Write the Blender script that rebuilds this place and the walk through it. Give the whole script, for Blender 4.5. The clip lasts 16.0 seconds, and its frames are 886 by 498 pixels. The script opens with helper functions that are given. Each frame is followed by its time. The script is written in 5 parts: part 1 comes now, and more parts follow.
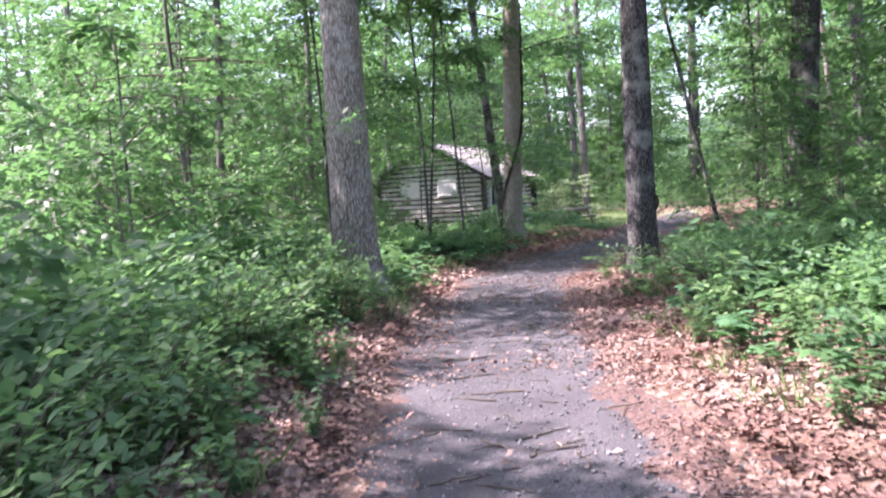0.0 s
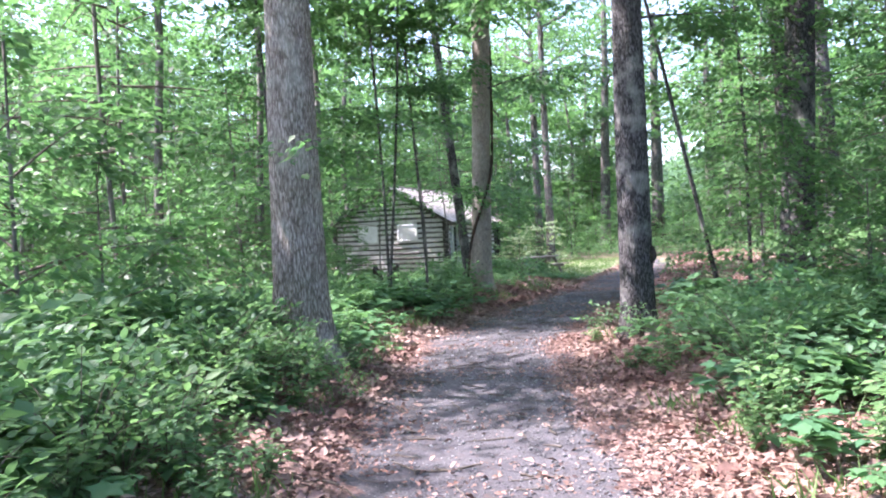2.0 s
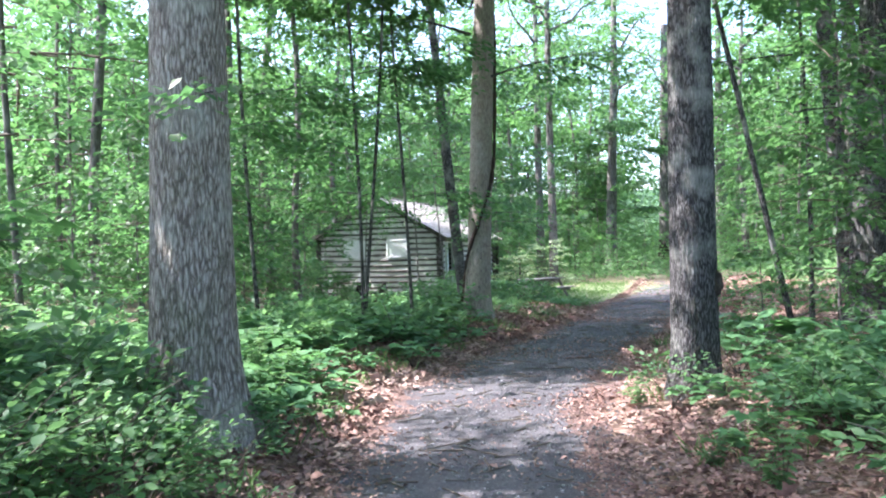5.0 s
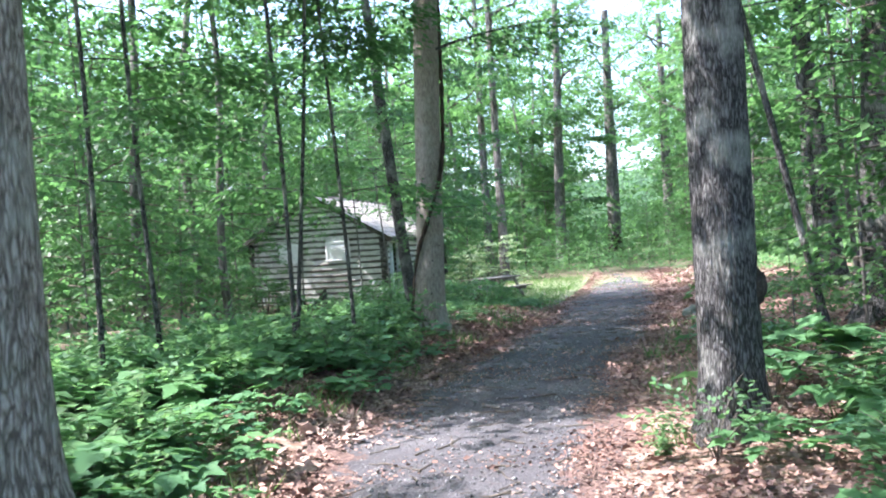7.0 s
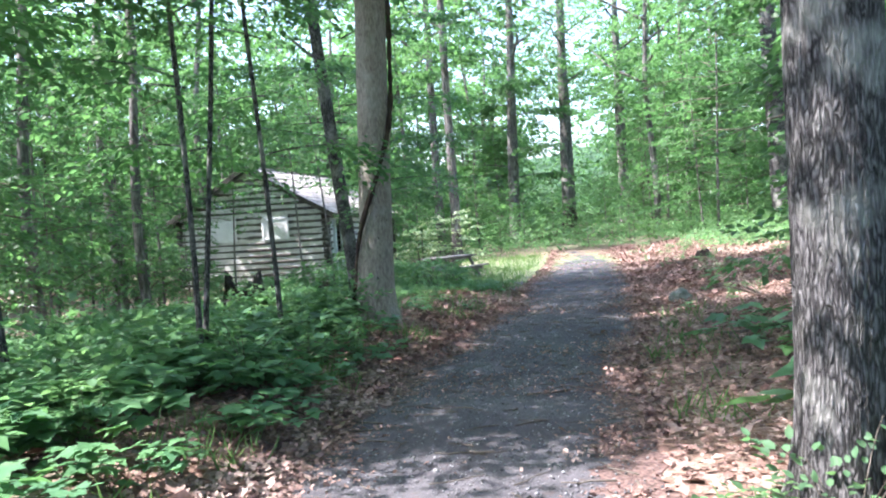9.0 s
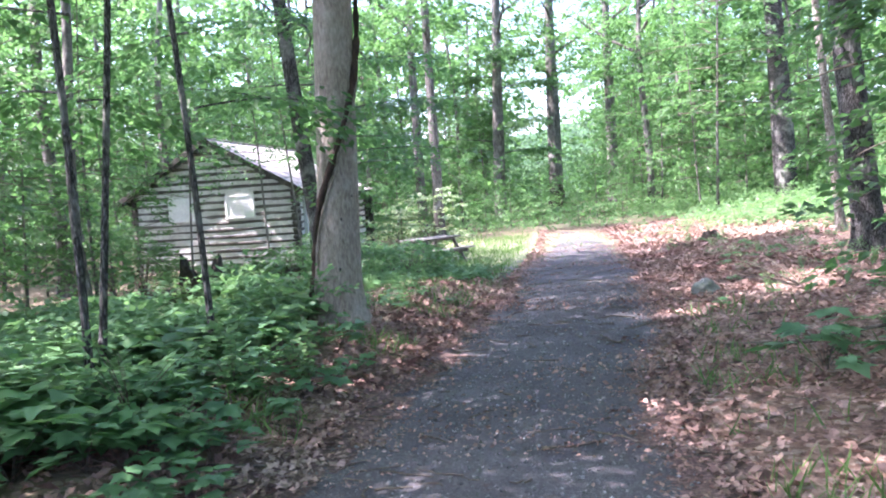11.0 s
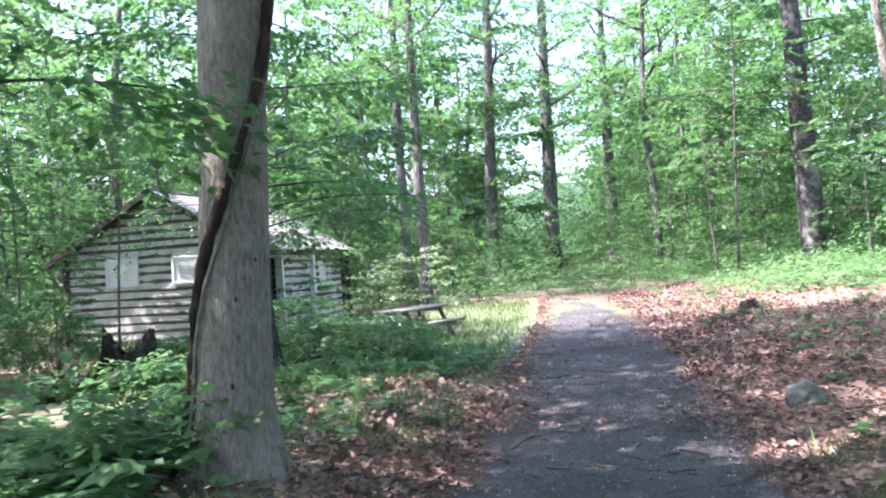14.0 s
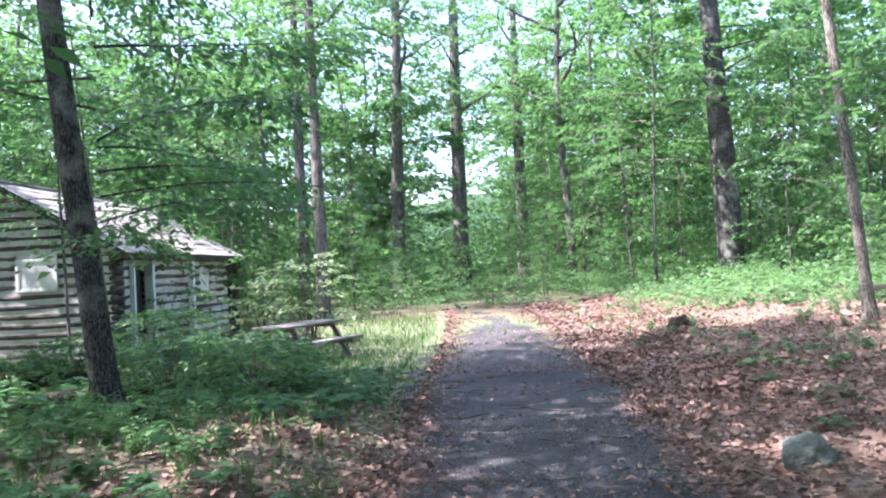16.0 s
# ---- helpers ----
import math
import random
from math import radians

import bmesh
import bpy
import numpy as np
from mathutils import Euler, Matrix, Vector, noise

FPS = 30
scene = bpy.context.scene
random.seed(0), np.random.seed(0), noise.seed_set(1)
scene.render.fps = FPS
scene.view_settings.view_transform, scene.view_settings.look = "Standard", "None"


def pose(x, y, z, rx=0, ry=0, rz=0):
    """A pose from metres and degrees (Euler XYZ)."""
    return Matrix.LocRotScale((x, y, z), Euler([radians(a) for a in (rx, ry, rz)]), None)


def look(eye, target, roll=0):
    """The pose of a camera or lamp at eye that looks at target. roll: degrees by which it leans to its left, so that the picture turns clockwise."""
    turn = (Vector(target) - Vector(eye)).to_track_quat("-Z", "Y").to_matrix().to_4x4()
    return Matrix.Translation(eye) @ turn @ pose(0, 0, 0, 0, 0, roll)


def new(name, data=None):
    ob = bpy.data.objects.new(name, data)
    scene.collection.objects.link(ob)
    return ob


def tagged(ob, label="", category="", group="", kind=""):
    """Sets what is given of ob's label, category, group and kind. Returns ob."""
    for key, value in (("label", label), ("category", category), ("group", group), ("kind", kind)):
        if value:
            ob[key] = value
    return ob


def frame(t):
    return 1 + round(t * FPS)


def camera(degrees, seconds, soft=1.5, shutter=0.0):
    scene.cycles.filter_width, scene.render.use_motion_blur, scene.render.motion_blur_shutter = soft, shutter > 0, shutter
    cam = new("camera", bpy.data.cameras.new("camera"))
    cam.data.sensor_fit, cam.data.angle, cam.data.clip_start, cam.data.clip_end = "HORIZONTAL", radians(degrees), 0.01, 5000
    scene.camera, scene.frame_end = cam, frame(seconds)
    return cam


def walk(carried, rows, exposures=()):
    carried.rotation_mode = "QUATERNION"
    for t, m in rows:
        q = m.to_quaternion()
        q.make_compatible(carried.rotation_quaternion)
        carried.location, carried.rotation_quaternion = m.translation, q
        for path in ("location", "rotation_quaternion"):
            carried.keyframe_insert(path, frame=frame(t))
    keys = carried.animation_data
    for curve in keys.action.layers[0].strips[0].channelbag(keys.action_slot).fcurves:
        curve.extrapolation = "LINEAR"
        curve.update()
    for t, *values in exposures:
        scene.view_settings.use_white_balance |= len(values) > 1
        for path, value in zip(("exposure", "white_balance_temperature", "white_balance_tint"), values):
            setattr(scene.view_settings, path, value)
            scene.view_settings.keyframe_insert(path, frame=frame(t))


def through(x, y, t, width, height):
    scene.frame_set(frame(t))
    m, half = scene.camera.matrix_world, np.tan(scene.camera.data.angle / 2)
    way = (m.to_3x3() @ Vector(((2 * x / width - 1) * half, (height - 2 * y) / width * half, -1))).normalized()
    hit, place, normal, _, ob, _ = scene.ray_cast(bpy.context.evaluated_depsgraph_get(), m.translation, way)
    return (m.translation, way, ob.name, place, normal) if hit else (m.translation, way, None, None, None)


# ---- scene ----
cam = camera(56.3, 16.0, soft=2.0, shutter=0.25)
METRES, EYE, TILT, LEAN, TURN = 18.5, 1.5, 0.0, 0.0, -13.5
ROWS = [
    (0.0, 0.0, 0.0, 0.0, -0.24, -3.65, 3.72),
    (0.5, -0.0029, 0.0266, 0.0019, -1.67, -0.25, 3.54),
    (1.0, -0.0067, 0.0504, 0.0031, -2.98, -0.2, 4.02),
    (1.5, -0.0048, 0.0774, 0.0032, -3.65, -0.31, 4.48),
    (2.0, -0.0047, 0.1046, 0.0031, -3.18, -0.75, 2.91),
    (2.5, -0.0007, 0.1325, 0.0021, -3.74, -1.82, 2.46),
    (3.0, 0.0019, 0.1609, 0.0009, -0.79, -1.62, 0.86),
    (3.5, 0.0051, 0.1913, 0.0016, -1.13, -2.0, 1.81),
    (4.0, 0.0094, 0.2221, 0.0015, -2.49, -0.57, 2.36),
    (4.5, 0.012, 0.2527, 0.0009, -2.86, 0.32, 1.65),
    (7.0, 0.0191, 0.4045, 0.0053, -7.27, 0.17, 3.75),
    (7.5, 0.0233, 0.4383, 0.0041, -8.62, -0.07, 4.11),
    (8.0, 0.025, 0.4722, 0.003, -8.83, -0.74, 3.4),
    (8.5, 0.0299, 0.5048, 0.0032, -9.93, -1.19, 3.62),
    (11.0, 0.0609, 0.6593, 0.0031, -12.09, -3.18, 3.87),
    (11.5, 0.0686, 0.6915, 0.0042, -12.43, -3.44, 3.55),
    (12.0, 0.0749, 0.7251, 0.0058, -12.56, -3.02, 3.34),
    (12.5, 0.0853, 0.7586, 0.0064, -12.88, -2.12, 3.81),
    (13.0, 0.0932, 0.7914, 0.0055, -11.64, -1.58, 3.89),
    (13.5, 0.1009, 0.8245, 0.0058, -12.27, -0.04, 4.17),
    (14.0, 0.1118, 0.8566, 0.0057, -12.7, 0.93, 3.77),
    (14.5, 0.1227, 0.8887, 0.0045, -14.2, 1.63, 3.82),
    (15.0, 0.1342, 0.9198, 0.0029, -16.9, 1.98, 2.62),
    (15.5, 0.1429, 0.9507, 0.0021, -18.1, 2.37, 1.71),
    (16.0, 0.153, 0.9806, 0.0022, -19.09, 1.35, 3.06),
]
walk(cam, [(t, pose(0, 0, EYE, TILT, LEAN, TURN) @ pose(METRES * x, METRES * y, METRES * z, 90 + pitch, roll, yaw)) for t, x, y, z, yaw, pitch, roll in ROWS],
     exposures=[(0.0, 2.3, 6250, 38), (2.0, 2.5, 6000, 31), (4.5, 2.55, 5900, 22), (8.5, 2.5, 5900, 19), (11.0, 2.95, 5950, 34), (13.0, 2.65, 5950, 29), (15.0, 2.55, 5900, 28), (16.0, 2.35, 5900, 26)])


# ---- world, sun, exposure ----
SUN_TO = Vector((-0.52, 0.20, 0.83)).normalized()
world = bpy.data.worlds.new("sky")
scene.world = world
world.use_nodes = True
wn = world.node_tree.nodes
sky = wn.new("ShaderNodeTexSky")
sky.sky_type, sky.sun_disc = "NISHITA", False
sky.sun_elevation = math.asin(SUN_TO.z)
sky.sun_rotation = math.atan2(SUN_TO.x, SUN_TO.y)
sky.air_density, sky.dust_density = 1.0, 2.5
wn["Background"].inputs["Strength"].default_value = 0.15
world.node_tree.links.new(sky.outputs[0], wn["Background"].inputs["Color"])
sun = new("sun", bpy.data.lights.new("sun", "SUN"))
sun.data.energy, sun.data.angle, sun.data.color = 4.0, radians(0.5), (1.0, 0.94, 0.84)
sun.matrix_world = look((0, 0, 40), Vector((0, 0, 40)) - SUN_TO)


# ---- materials ----
def base_mat(name, rough=0.8):
    m = bpy.data.materials.new(name)
    m.use_nodes = True
    b = m.node_tree.nodes["Principled BSDF"]
    b.inputs["Roughness"].default_value = rough
    b.inputs["Specular IOR Level"].default_value = 0.25
    return m, m.node_tree.nodes, m.node_tree.links, b


def node(nodes, kind, **values):
    n = nodes.new(kind)
    for key, value in values.items():
        n.inputs[key].default_value = value
    return n


def ramp(nodes, links, src, stops):
    r = nodes.new("ShaderNodeValToRGB")
    while len(r.color_ramp.elements) < len(stops):
        r.color_ramp.elements.new(0.5)
    for e, (p, c) in zip(r.color_ramp.elements, stops):
        e.position, e.color = p, (*c, 1)
    links.new(src, r.inputs[0])
    return r.outputs[0]


def mixed(nodes, links, fac, a, b, blend="MIX"):
    m = nodes.new("ShaderNodeMix")
    m.data_type, m.blend_type = "RGBA", blend
    for sock, value in ((m.inputs["Factor"], fac), (m.inputs["A"], a), (m.inputs["B"], b)):
        if isinstance(value, (int, float)):
            sock.default_value = value
        elif isinstance(value, tuple):
            sock.default_value = (*value, 1)
        else:
            links.new(value, sock)
    return m.outputs["Result"]


def coords(nodes, links, stretch=(1, 1, 1)):
    c = nodes.new("ShaderNodeTexCoord")
    m = nodes.new("ShaderNodeMapping")
    m.inputs["Scale"].default_value = stretch
    links.new(c.outputs["Object"], m.inputs["Vector"])
    return m.outputs["Vector"]


def tex(nodes, links, vec, scale, detail=6.0, rough=0.6, kind="ShaderNodeTexNoise"):
    t = nodes.new(kind)
    t.inputs["Scale"].default_value = scale
    if kind == "ShaderNodeTexNoise":
        t.inputs["Detail"].default_value, t.inputs["Roughness"].default_value = detail, rough
    links.new(vec, t.inputs["Vector"])
    return t.outputs[0]


def bump(nodes, links, bsdf, height, strength, dist):
    b = nodes.new("ShaderNodeBump")
    b.inputs["Strength"].default_value, b.inputs["Distance"].default_value = strength, dist
    links.new(height, b.inputs["Height"])
    links.new(b.outputs[0], bsdf.inputs["Normal"])


def rough_mat(name, dark, mid, light, scale=6.0, stretch=(1, 1, 1), fine=60.0, rough=0.85, relief=0.5, dist=0.02, island=0.0):
    m, n, l, b = base_mat(name, rough)
    v = coords(n, l, stretch)
    large, small = tex(n, l, v, scale), tex(n, l, v, fine, 4.0)
    col = ramp(n, l, large, [(0.28, dark), (0.5, mid), (0.72, light)])
    grain = ramp(n, l, small, [(0.3, (0.62, 0.62, 0.62)), (0.7, (1.25, 1.25, 1.25))])
    col = mixed(n, l, 0.8, col, grain, "MULTIPLY")
    if island:
        g = n.new("ShaderNodeNewGeometry")
        tint = ramp(n, l, g.outputs["Random Per Island"], [(0.0, (1 - island,) * 3), (1.0, (1 + island,) * 3)])
        col = mixed(n, l, 1.0, col, tint, "MULTIPLY")
    l.new(col, b.inputs["Base Color"])
    both = n.new("ShaderNodeMath")
    both.operation = "ADD"
    l.new(large, both.inputs[0]), l.new(small, both.inputs[1])
    bump(n, l, b, both.outputs[0], relief, dist)
    return m


def bark_mat(name, dark, mid, light, ridge=9.0, moss=0.0, lichen=0.0, long=0.2, plates=False):
    m, n, l, b = base_mat(name, 0.9)
    v = coords(n, l, (1, 1, long))
    furrow = tex(n, l, v, ridge, 5.0, 0.65)
    if plates:
        warp = n.new("ShaderNodeTexNoise")
        warp.inputs["Scale"].default_value = ridge * 0.5
        l.new(v, warp.inputs["Vector"])
        shift = n.new("ShaderNodeVectorMath")
        shift.operation = "MULTIPLY_ADD"
        shift.inputs[1].default_value = (0.06, 0.06, 0.06)
        l.new(warp.outputs["Color"], shift.inputs[0]), l.new(v, shift.inputs[2])
        cells = n.new("ShaderNodeTexVoronoi")
        cells.feature = "DISTANCE_TO_EDGE"
        cells.inputs["Scale"].default_value = ridge
        l.new(shift.outputs[0], cells.inputs["Vector"])
        lift = n.new("ShaderNodeMath")
        lift.operation, lift.use_clamp = "MULTIPLY_ADD", True
        lift.inputs[1].default_value = 0.95
        half_ = n.new("ShaderNodeMath")
        half_.operation = "MULTIPLY_ADD"
        half_.inputs[1].default_value, half_.inputs[2].default_value = 0.75, 0.0
        l.new(furrow, half_.inputs[0])
        l.new(cells.outputs["Distance"], lift.inputs[0]), l.new(half_.outputs[0], lift.inputs[2])
        furrow = lift.outputs[0]
    fine = tex(n, l, coords(n, l, (1, 1, 0.35)), 55.0, 4.0)
    patch = tex(n, l, coords(n, l), 1.6, 4.0)
    col = ramp(n, l, furrow, [(0.36, dark), (0.5, mid), (0.66, light)])
    col = mixed(n, l, 0.7, col, ramp(n, l, fine, [(0.3, (0.6, 0.6, 0.6)), (0.7, (1.3, 1.3, 1.3))]), "MULTIPLY")
    if lichen:
        col = mixed(n, l, ramp(n, l, patch, [(0.52, (0, 0, 0)), (0.66, (lichen,) * 3)]), col, (0.42, 0.43, 0.38))
    if moss:
        col = mixed(n, l, ramp(n, l, patch, [(0.3, (moss,) * 3), (0.48, (0, 0, 0))]), col, (0.09, 0.11, 0.05))
    l.new(col, b.inputs["Base Color"])
    both = n.new("ShaderNodeMath")
    both.operation = "MULTIPLY_ADD"
    both.inputs[1].default_value = 0.4
    l.new(fine, both.inputs[0]), l.new(furrow, both.inputs[2])
    bump(n, l, b, both.outputs[0], 0.9, 0.035)
    return m


def leaf_mat(name, dark, light, through_col, through=0.45, gloss=0.06):
    m, n, l, b = base_mat(name, 0.5)
    g = n.new("ShaderNodeNewGeometry")
    o = n.new("ShaderNodeObjectInfo")
    broad = tex(n, l, coords(n, l), 0.9, 3.0)
    col = ramp(n, l, g.outputs["Random Per Island"], [(0.0, dark), (1.0, light)])
    col = mixed(n, l, 1.0, col, ramp(n, l, broad, [(0.3, (0.75, 0.78, 0.8)), (0.7, (1.2, 1.15, 1.0))]), "MULTIPLY")
    col = mixed(n, l, 1.0, col, ramp(n, l, o.outputs["Random"], [(0.0, (0.8, 0.85, 0.9)), (1.0, (1.2, 1.12, 0.95))]), "MULTIPLY")
    l.new(col, b.inputs["Base Color"])
    b.inputs["Specular IOR Level"].default_value = gloss * 5
    t = n.new("ShaderNodeBsdfTranslucent")
    l.new(mixed(n, l, 1.0, through_col, ramp(n, l, g.outputs["Random Per Island"], [(0, (0.75, 0.8, 0.8)), (1, (1.2, 1.15, 1.0))]), "MULTIPLY"), t.inputs["Color"])
    mix = n.new("ShaderNodeMixShader")
    mix.inputs[0].default_value = through
    l.new(b.outputs[0], mix.inputs[1]), l.new(t.outputs[0], mix.inputs[2])
    l.new(mix.outputs[0], n["Material Output"].inputs["Surface"])
    return m


LEAF = leaf_mat("broadleaf", (0.038, 0.088, 0.04), (0.084, 0.165, 0.076), (0.15, 0.345, 0.115), 0.45, 0.09)
CANOPY = leaf_mat("canopy_leaf", (0.037, 0.083, 0.038), (0.08, 0.155, 0.072), (0.155, 0.345, 0.11), 0.48, 0.08)
HERB = leaf_mat("herb_leaf", (0.07, 0.15, 0.075), (0.145, 0.265, 0.14), (0.20, 0.40, 0.15), 0.42)
MAPLE = leaf_mat("seedling_leaf", (0.06, 0.155, 0.078), (0.115, 0.25, 0.13), (0.15, 0.34, 0.12), 0.35)
# paler than HERB: sunlight on the bush is put into its leaf colour
SUNLIT_BUSH = leaf_mat("sunlit_bush_leaf", (0.15, 0.23, 0.13), (0.32, 0.40, 0.25), (0.28, 0.42, 0.18), 0.3, 0.12)
BLADE = leaf_mat("grass_blade", (0.065, 0.145, 0.048), (0.145, 0.235, 0.09), (0.15, 0.30, 0.09), 0.3)
BARK_GREY = bark_mat("grey_furrowed_bark", (0.11, 0.095, 0.08), (0.25, 0.22, 0.19), (0.42, 0.39, 0.35), 40.0, 0.3, 0.5, 0.2, True)
BARK_SMOOTH = bark_mat("smooth_tan_bark", (0.21, 0.18, 0.152), (0.30, 0.26, 0.222), (0.37, 0.33, 0.288), 34.0, 0.12, 0.3, 0.3)
BARK_DARK = bark_mat("dark_oak_bark", (0.018, 0.017, 0.017), (0.066, 0.063, 0.062), (0.155, 0.15, 0.147), 44.0, 0.1, 0.55, 0.22, True)
BARK_FAR = bark_mat("woodland_bark", (0.05, 0.046, 0.044), (0.125, 0.115, 0.108), (0.23, 0.215, 0.205), 14.0, 0.3, 0.3, 0.2)
TWIG = rough_mat("twig_wood", (0.06, 0.05, 0.04), (0.12, 0.10, 0.08), (0.22, 0.19, 0.16), 8, (1, 1, 1), 80)
VINE = rough_mat("hairy_vine", (0.03, 0.02, 0.016), (0.06, 0.042, 0.034), (0.11, 0.075, 0.06), 14, (1, 1, 0.4), 120, 0.95, 1.0, 0.02)
DEAD = rough_mat("rotting_wood", (0.02, 0.017, 0.015), (0.05, 0.042, 0.035), (0.10, 0.085, 0.07), 9, (1, 1, 1), 60, 0.95, 0.9, 0.03)
LITTER = rough_mat("dry_leaf", (0.14, 0.072, 0.057), (0.27, 0.172, 0.142), (0.40, 0.31, 0.268), 0.9, (1, 1, 1), 40, 0.75, 0.3, 0.005, 0.5)
LOGS = rough_mat("weathered_log", (0.03, 0.027, 0.025), (0.082, 0.074, 0.068), (0.22, 0.20, 0.19), 5, (0.25, 1, 1), 50, 0.9, 0.7, 0.02)
CHINK = rough_mat("lime_chinking", (0.42, 0.41, 0.39), (0.60, 0.59, 0.57), (0.72, 0.71, 0.69), 4, (1, 1, 1), 50, 0.9, 0.4, 0.01)
WHITE = rough_mat("white_painted_board", (0.66, 0.66, 0.67), (0.78, 0.78, 0.79), (0.84, 0.84, 0.85), 3, (1, 1, 1), 40, 0.6, 0.2, 0.004)
TRIM = rough_mat("dark_trim", (0.025, 0.025, 0.022), (0.05, 0.048, 0.04), (0.09, 0.085, 0.07), 5, (1, 1, 1), 60, 0.8, 0.3, 0.01)
# pale roofing with dappled leaf shade put into its darker, mottled tones
ROOF = rough_mat("pale_roofing", (0.14, 0.125, 0.12), (0.34, 0.31, 0.30), (0.52, 0.49, 0.48), 3.4, (1, 1, 1), 45, 0.8, 0.4, 0.01)
TABLE = rough_mat("grey_plank", (0.12, 0.11, 0.10), (0.22, 0.20, 0.18), (0.34, 0.32, 0.29), 5, (0.2, 1, 1), 60, 0.85, 0.5, 0.01)
STONE = rough_mat("grey_stone", (0.09, 0.11, 0.09), (0.17, 0.19, 0.17), (0.28, 0.30, 0.28), 3, (1, 1, 1), 40, 0.9, 0.6, 0.03)
PEBBLE = rough_mat("gravel_stone", (0.09, 0.09, 0.095), (0.17, 0.17, 0.175), (0.30, 0.30, 0.30), 20, (1, 1, 1), 90, 0.9, 0.3, 0.01, 0.5)


def path_mat():
    m, n, l, b = base_mat("dark_gravel", 0.9)
    v = coords(n, l)
    grit, mid, wide = tex(n, l, v, 140.0, 3.0), tex(n, l, v, 14.0, 5.0), tex(n, l, v, 0.9, 4.0)
    cell = tex(n, l, v, 75.0, kind="ShaderNodeTexVoronoi")
    col = ramp(n, l, wide, [(0.3, (0.066, 0.063, 0.071)), (0.7, (0.135, 0.129, 0.137))])
    col = mixed(n, l, 0.85, col, ramp(n, l, grit, [(0.32, (0.5, 0.5, 0.5)), (0.5, (1, 1, 1)), (0.68, (1.8, 1.8, 1.75))]), "MULTIPLY")
    flecks = tex(n, l, v, 38.0, kind="ShaderNodeTexVoronoi")
    col = mixed(n, l, 0.8, col, ramp(n, l, flecks, [(0.0, (1.75, 1.7, 1.65)), (0.22, (1.1, 1.1, 1.1)), (0.6, (0.72, 0.72, 0.74))]), "MULTIPLY")
    col = mixed(n, l, ramp(n, l, mid, [(0.56, (0, 0, 0)), (0.72, (0.65, 0.65, 0.65))]), col, (0.115, 0.078, 0.066))
    edge = n.new("ShaderNodeAttribute")
    edge.attribute_name = "margin"
    soil_here = n.new("ShaderNodeMath")
    soil_here.operation = "MULTIPLY_ADD"
    soil_here.inputs[1].default_value = 0.9
    l.new(tex(n, l, v, 3.2, 6.0, 0.7), soil_here.inputs[0]), l.new(edge.outputs["Fac"], soil_here.inputs[2])
    crumbs = ramp(n, l, tex(n, l, v, 30.0, 4.0), [(0.3, (0.055, 0.034, 0.03)), (0.5, (0.15, 0.092, 0.078)), (0.72, (0.27, 0.19, 0.165))])
    col = mixed(n, l, ramp(n, l, soil_here.outputs[0], [(0.98, (0, 0, 0)), (1.22, (0.9, 0.9, 0.9))]), col, crumbs)
    l.new(col, b.inputs["Base Color"])
    add = n.new("ShaderNodeMath")
    add.operation = "ADD"
    l.new(cell, add.inputs[0]), l.new(grit, add.inputs[1])
    bump(n, l, b, add.outputs[0], 0.8, 0.012)
    return m


def ground_mat():
    m, n, l, b = base_mat("forest_floor", 0.95)
    v = coords(n, l)
    wide, mid, fine = tex(n, l, v, 0.35, 4.0), tex(n, l, v, 6.0, 6.0), tex(n, l, v, 45.0, 4.0)
    soil = ramp(n, l, mid, [(0.3, (0.07, 0.042, 0.03)), (0.52, (0.17, 0.105, 0.075)), (0.7, (0.30, 0.20, 0.145))])
    cell = n.new("ShaderNodeTexVoronoi")
    cell.inputs["Scale"].default_value = 17.0
    l.new(v, cell.inputs["Vector"])
    sep = n.new("ShaderNodeSeparateColor")
    l.new(cell.outputs["Color"], sep.inputs[0])
    scraps = ramp(n, l, sep.outputs[0], [(0.0, (0.10, 0.06, 0.045)), (0.45, (0.21, 0.135, 0.105)), (0.8, (0.30, 0.21, 0.17)), (1.0, (0.42, 0.34, 0.29))])
    soil = mixed(n, l, 0.7, soil, scraps)
    soil = mixed(n, l, 0.8, soil, ramp(n, l, fine, [(0.3, (0.55, 0.55, 0.55)), (0.7, (1.35, 1.35, 1.35))]), "MULTIPLY")
    a = n.new("ShaderNodeAttribute")
    a.attribute_name = "grassy"
    green = ramp(n, l, mid, [(0.3, (0.06, 0.09, 0.045)), (0.5, (0.14, 0.165, 0.09)), (0.7, (0.27, 0.255, 0.185))])
    col = mixed(n, l, a.outputs["Fac"], soil, green)
    col = mixed(n, l, 0.5, col, ramp(n, l, wide, [(0.3, (0.75, 0.75, 0.75)), (0.7, (1.2, 1.2, 1.2))]), "MULTIPLY")
    l.new(col, b.inputs["Base Color"])
    bump(n, l, b, mid, 0.6, 0.04)
    return m


PATH_M, GROUND_M = path_mat(), ground_mat()


# ---- the lie of the land ----
CENTRE = np.array([(-8.0, -16.0), (-2.2, -5.0), (0.2, 0.0), (1.57, 4.4), (2.7, 8.5), (4.55, 13.2), (7.1, 17.15), (8.75, 19.0), (11.0, 21.9), (13.3, 25.2), (18.3, 32.3), (24.0, 41.0), (31.0, 53.0)])
_seg = np.diff(CENTRE, axis=0)
_len = np.hypot(_seg[:, 0], _seg[:, 1])
_start = np.concatenate([[0], np.cumsum(_len)[:-1]]) - float(_len[0] + _len[1])


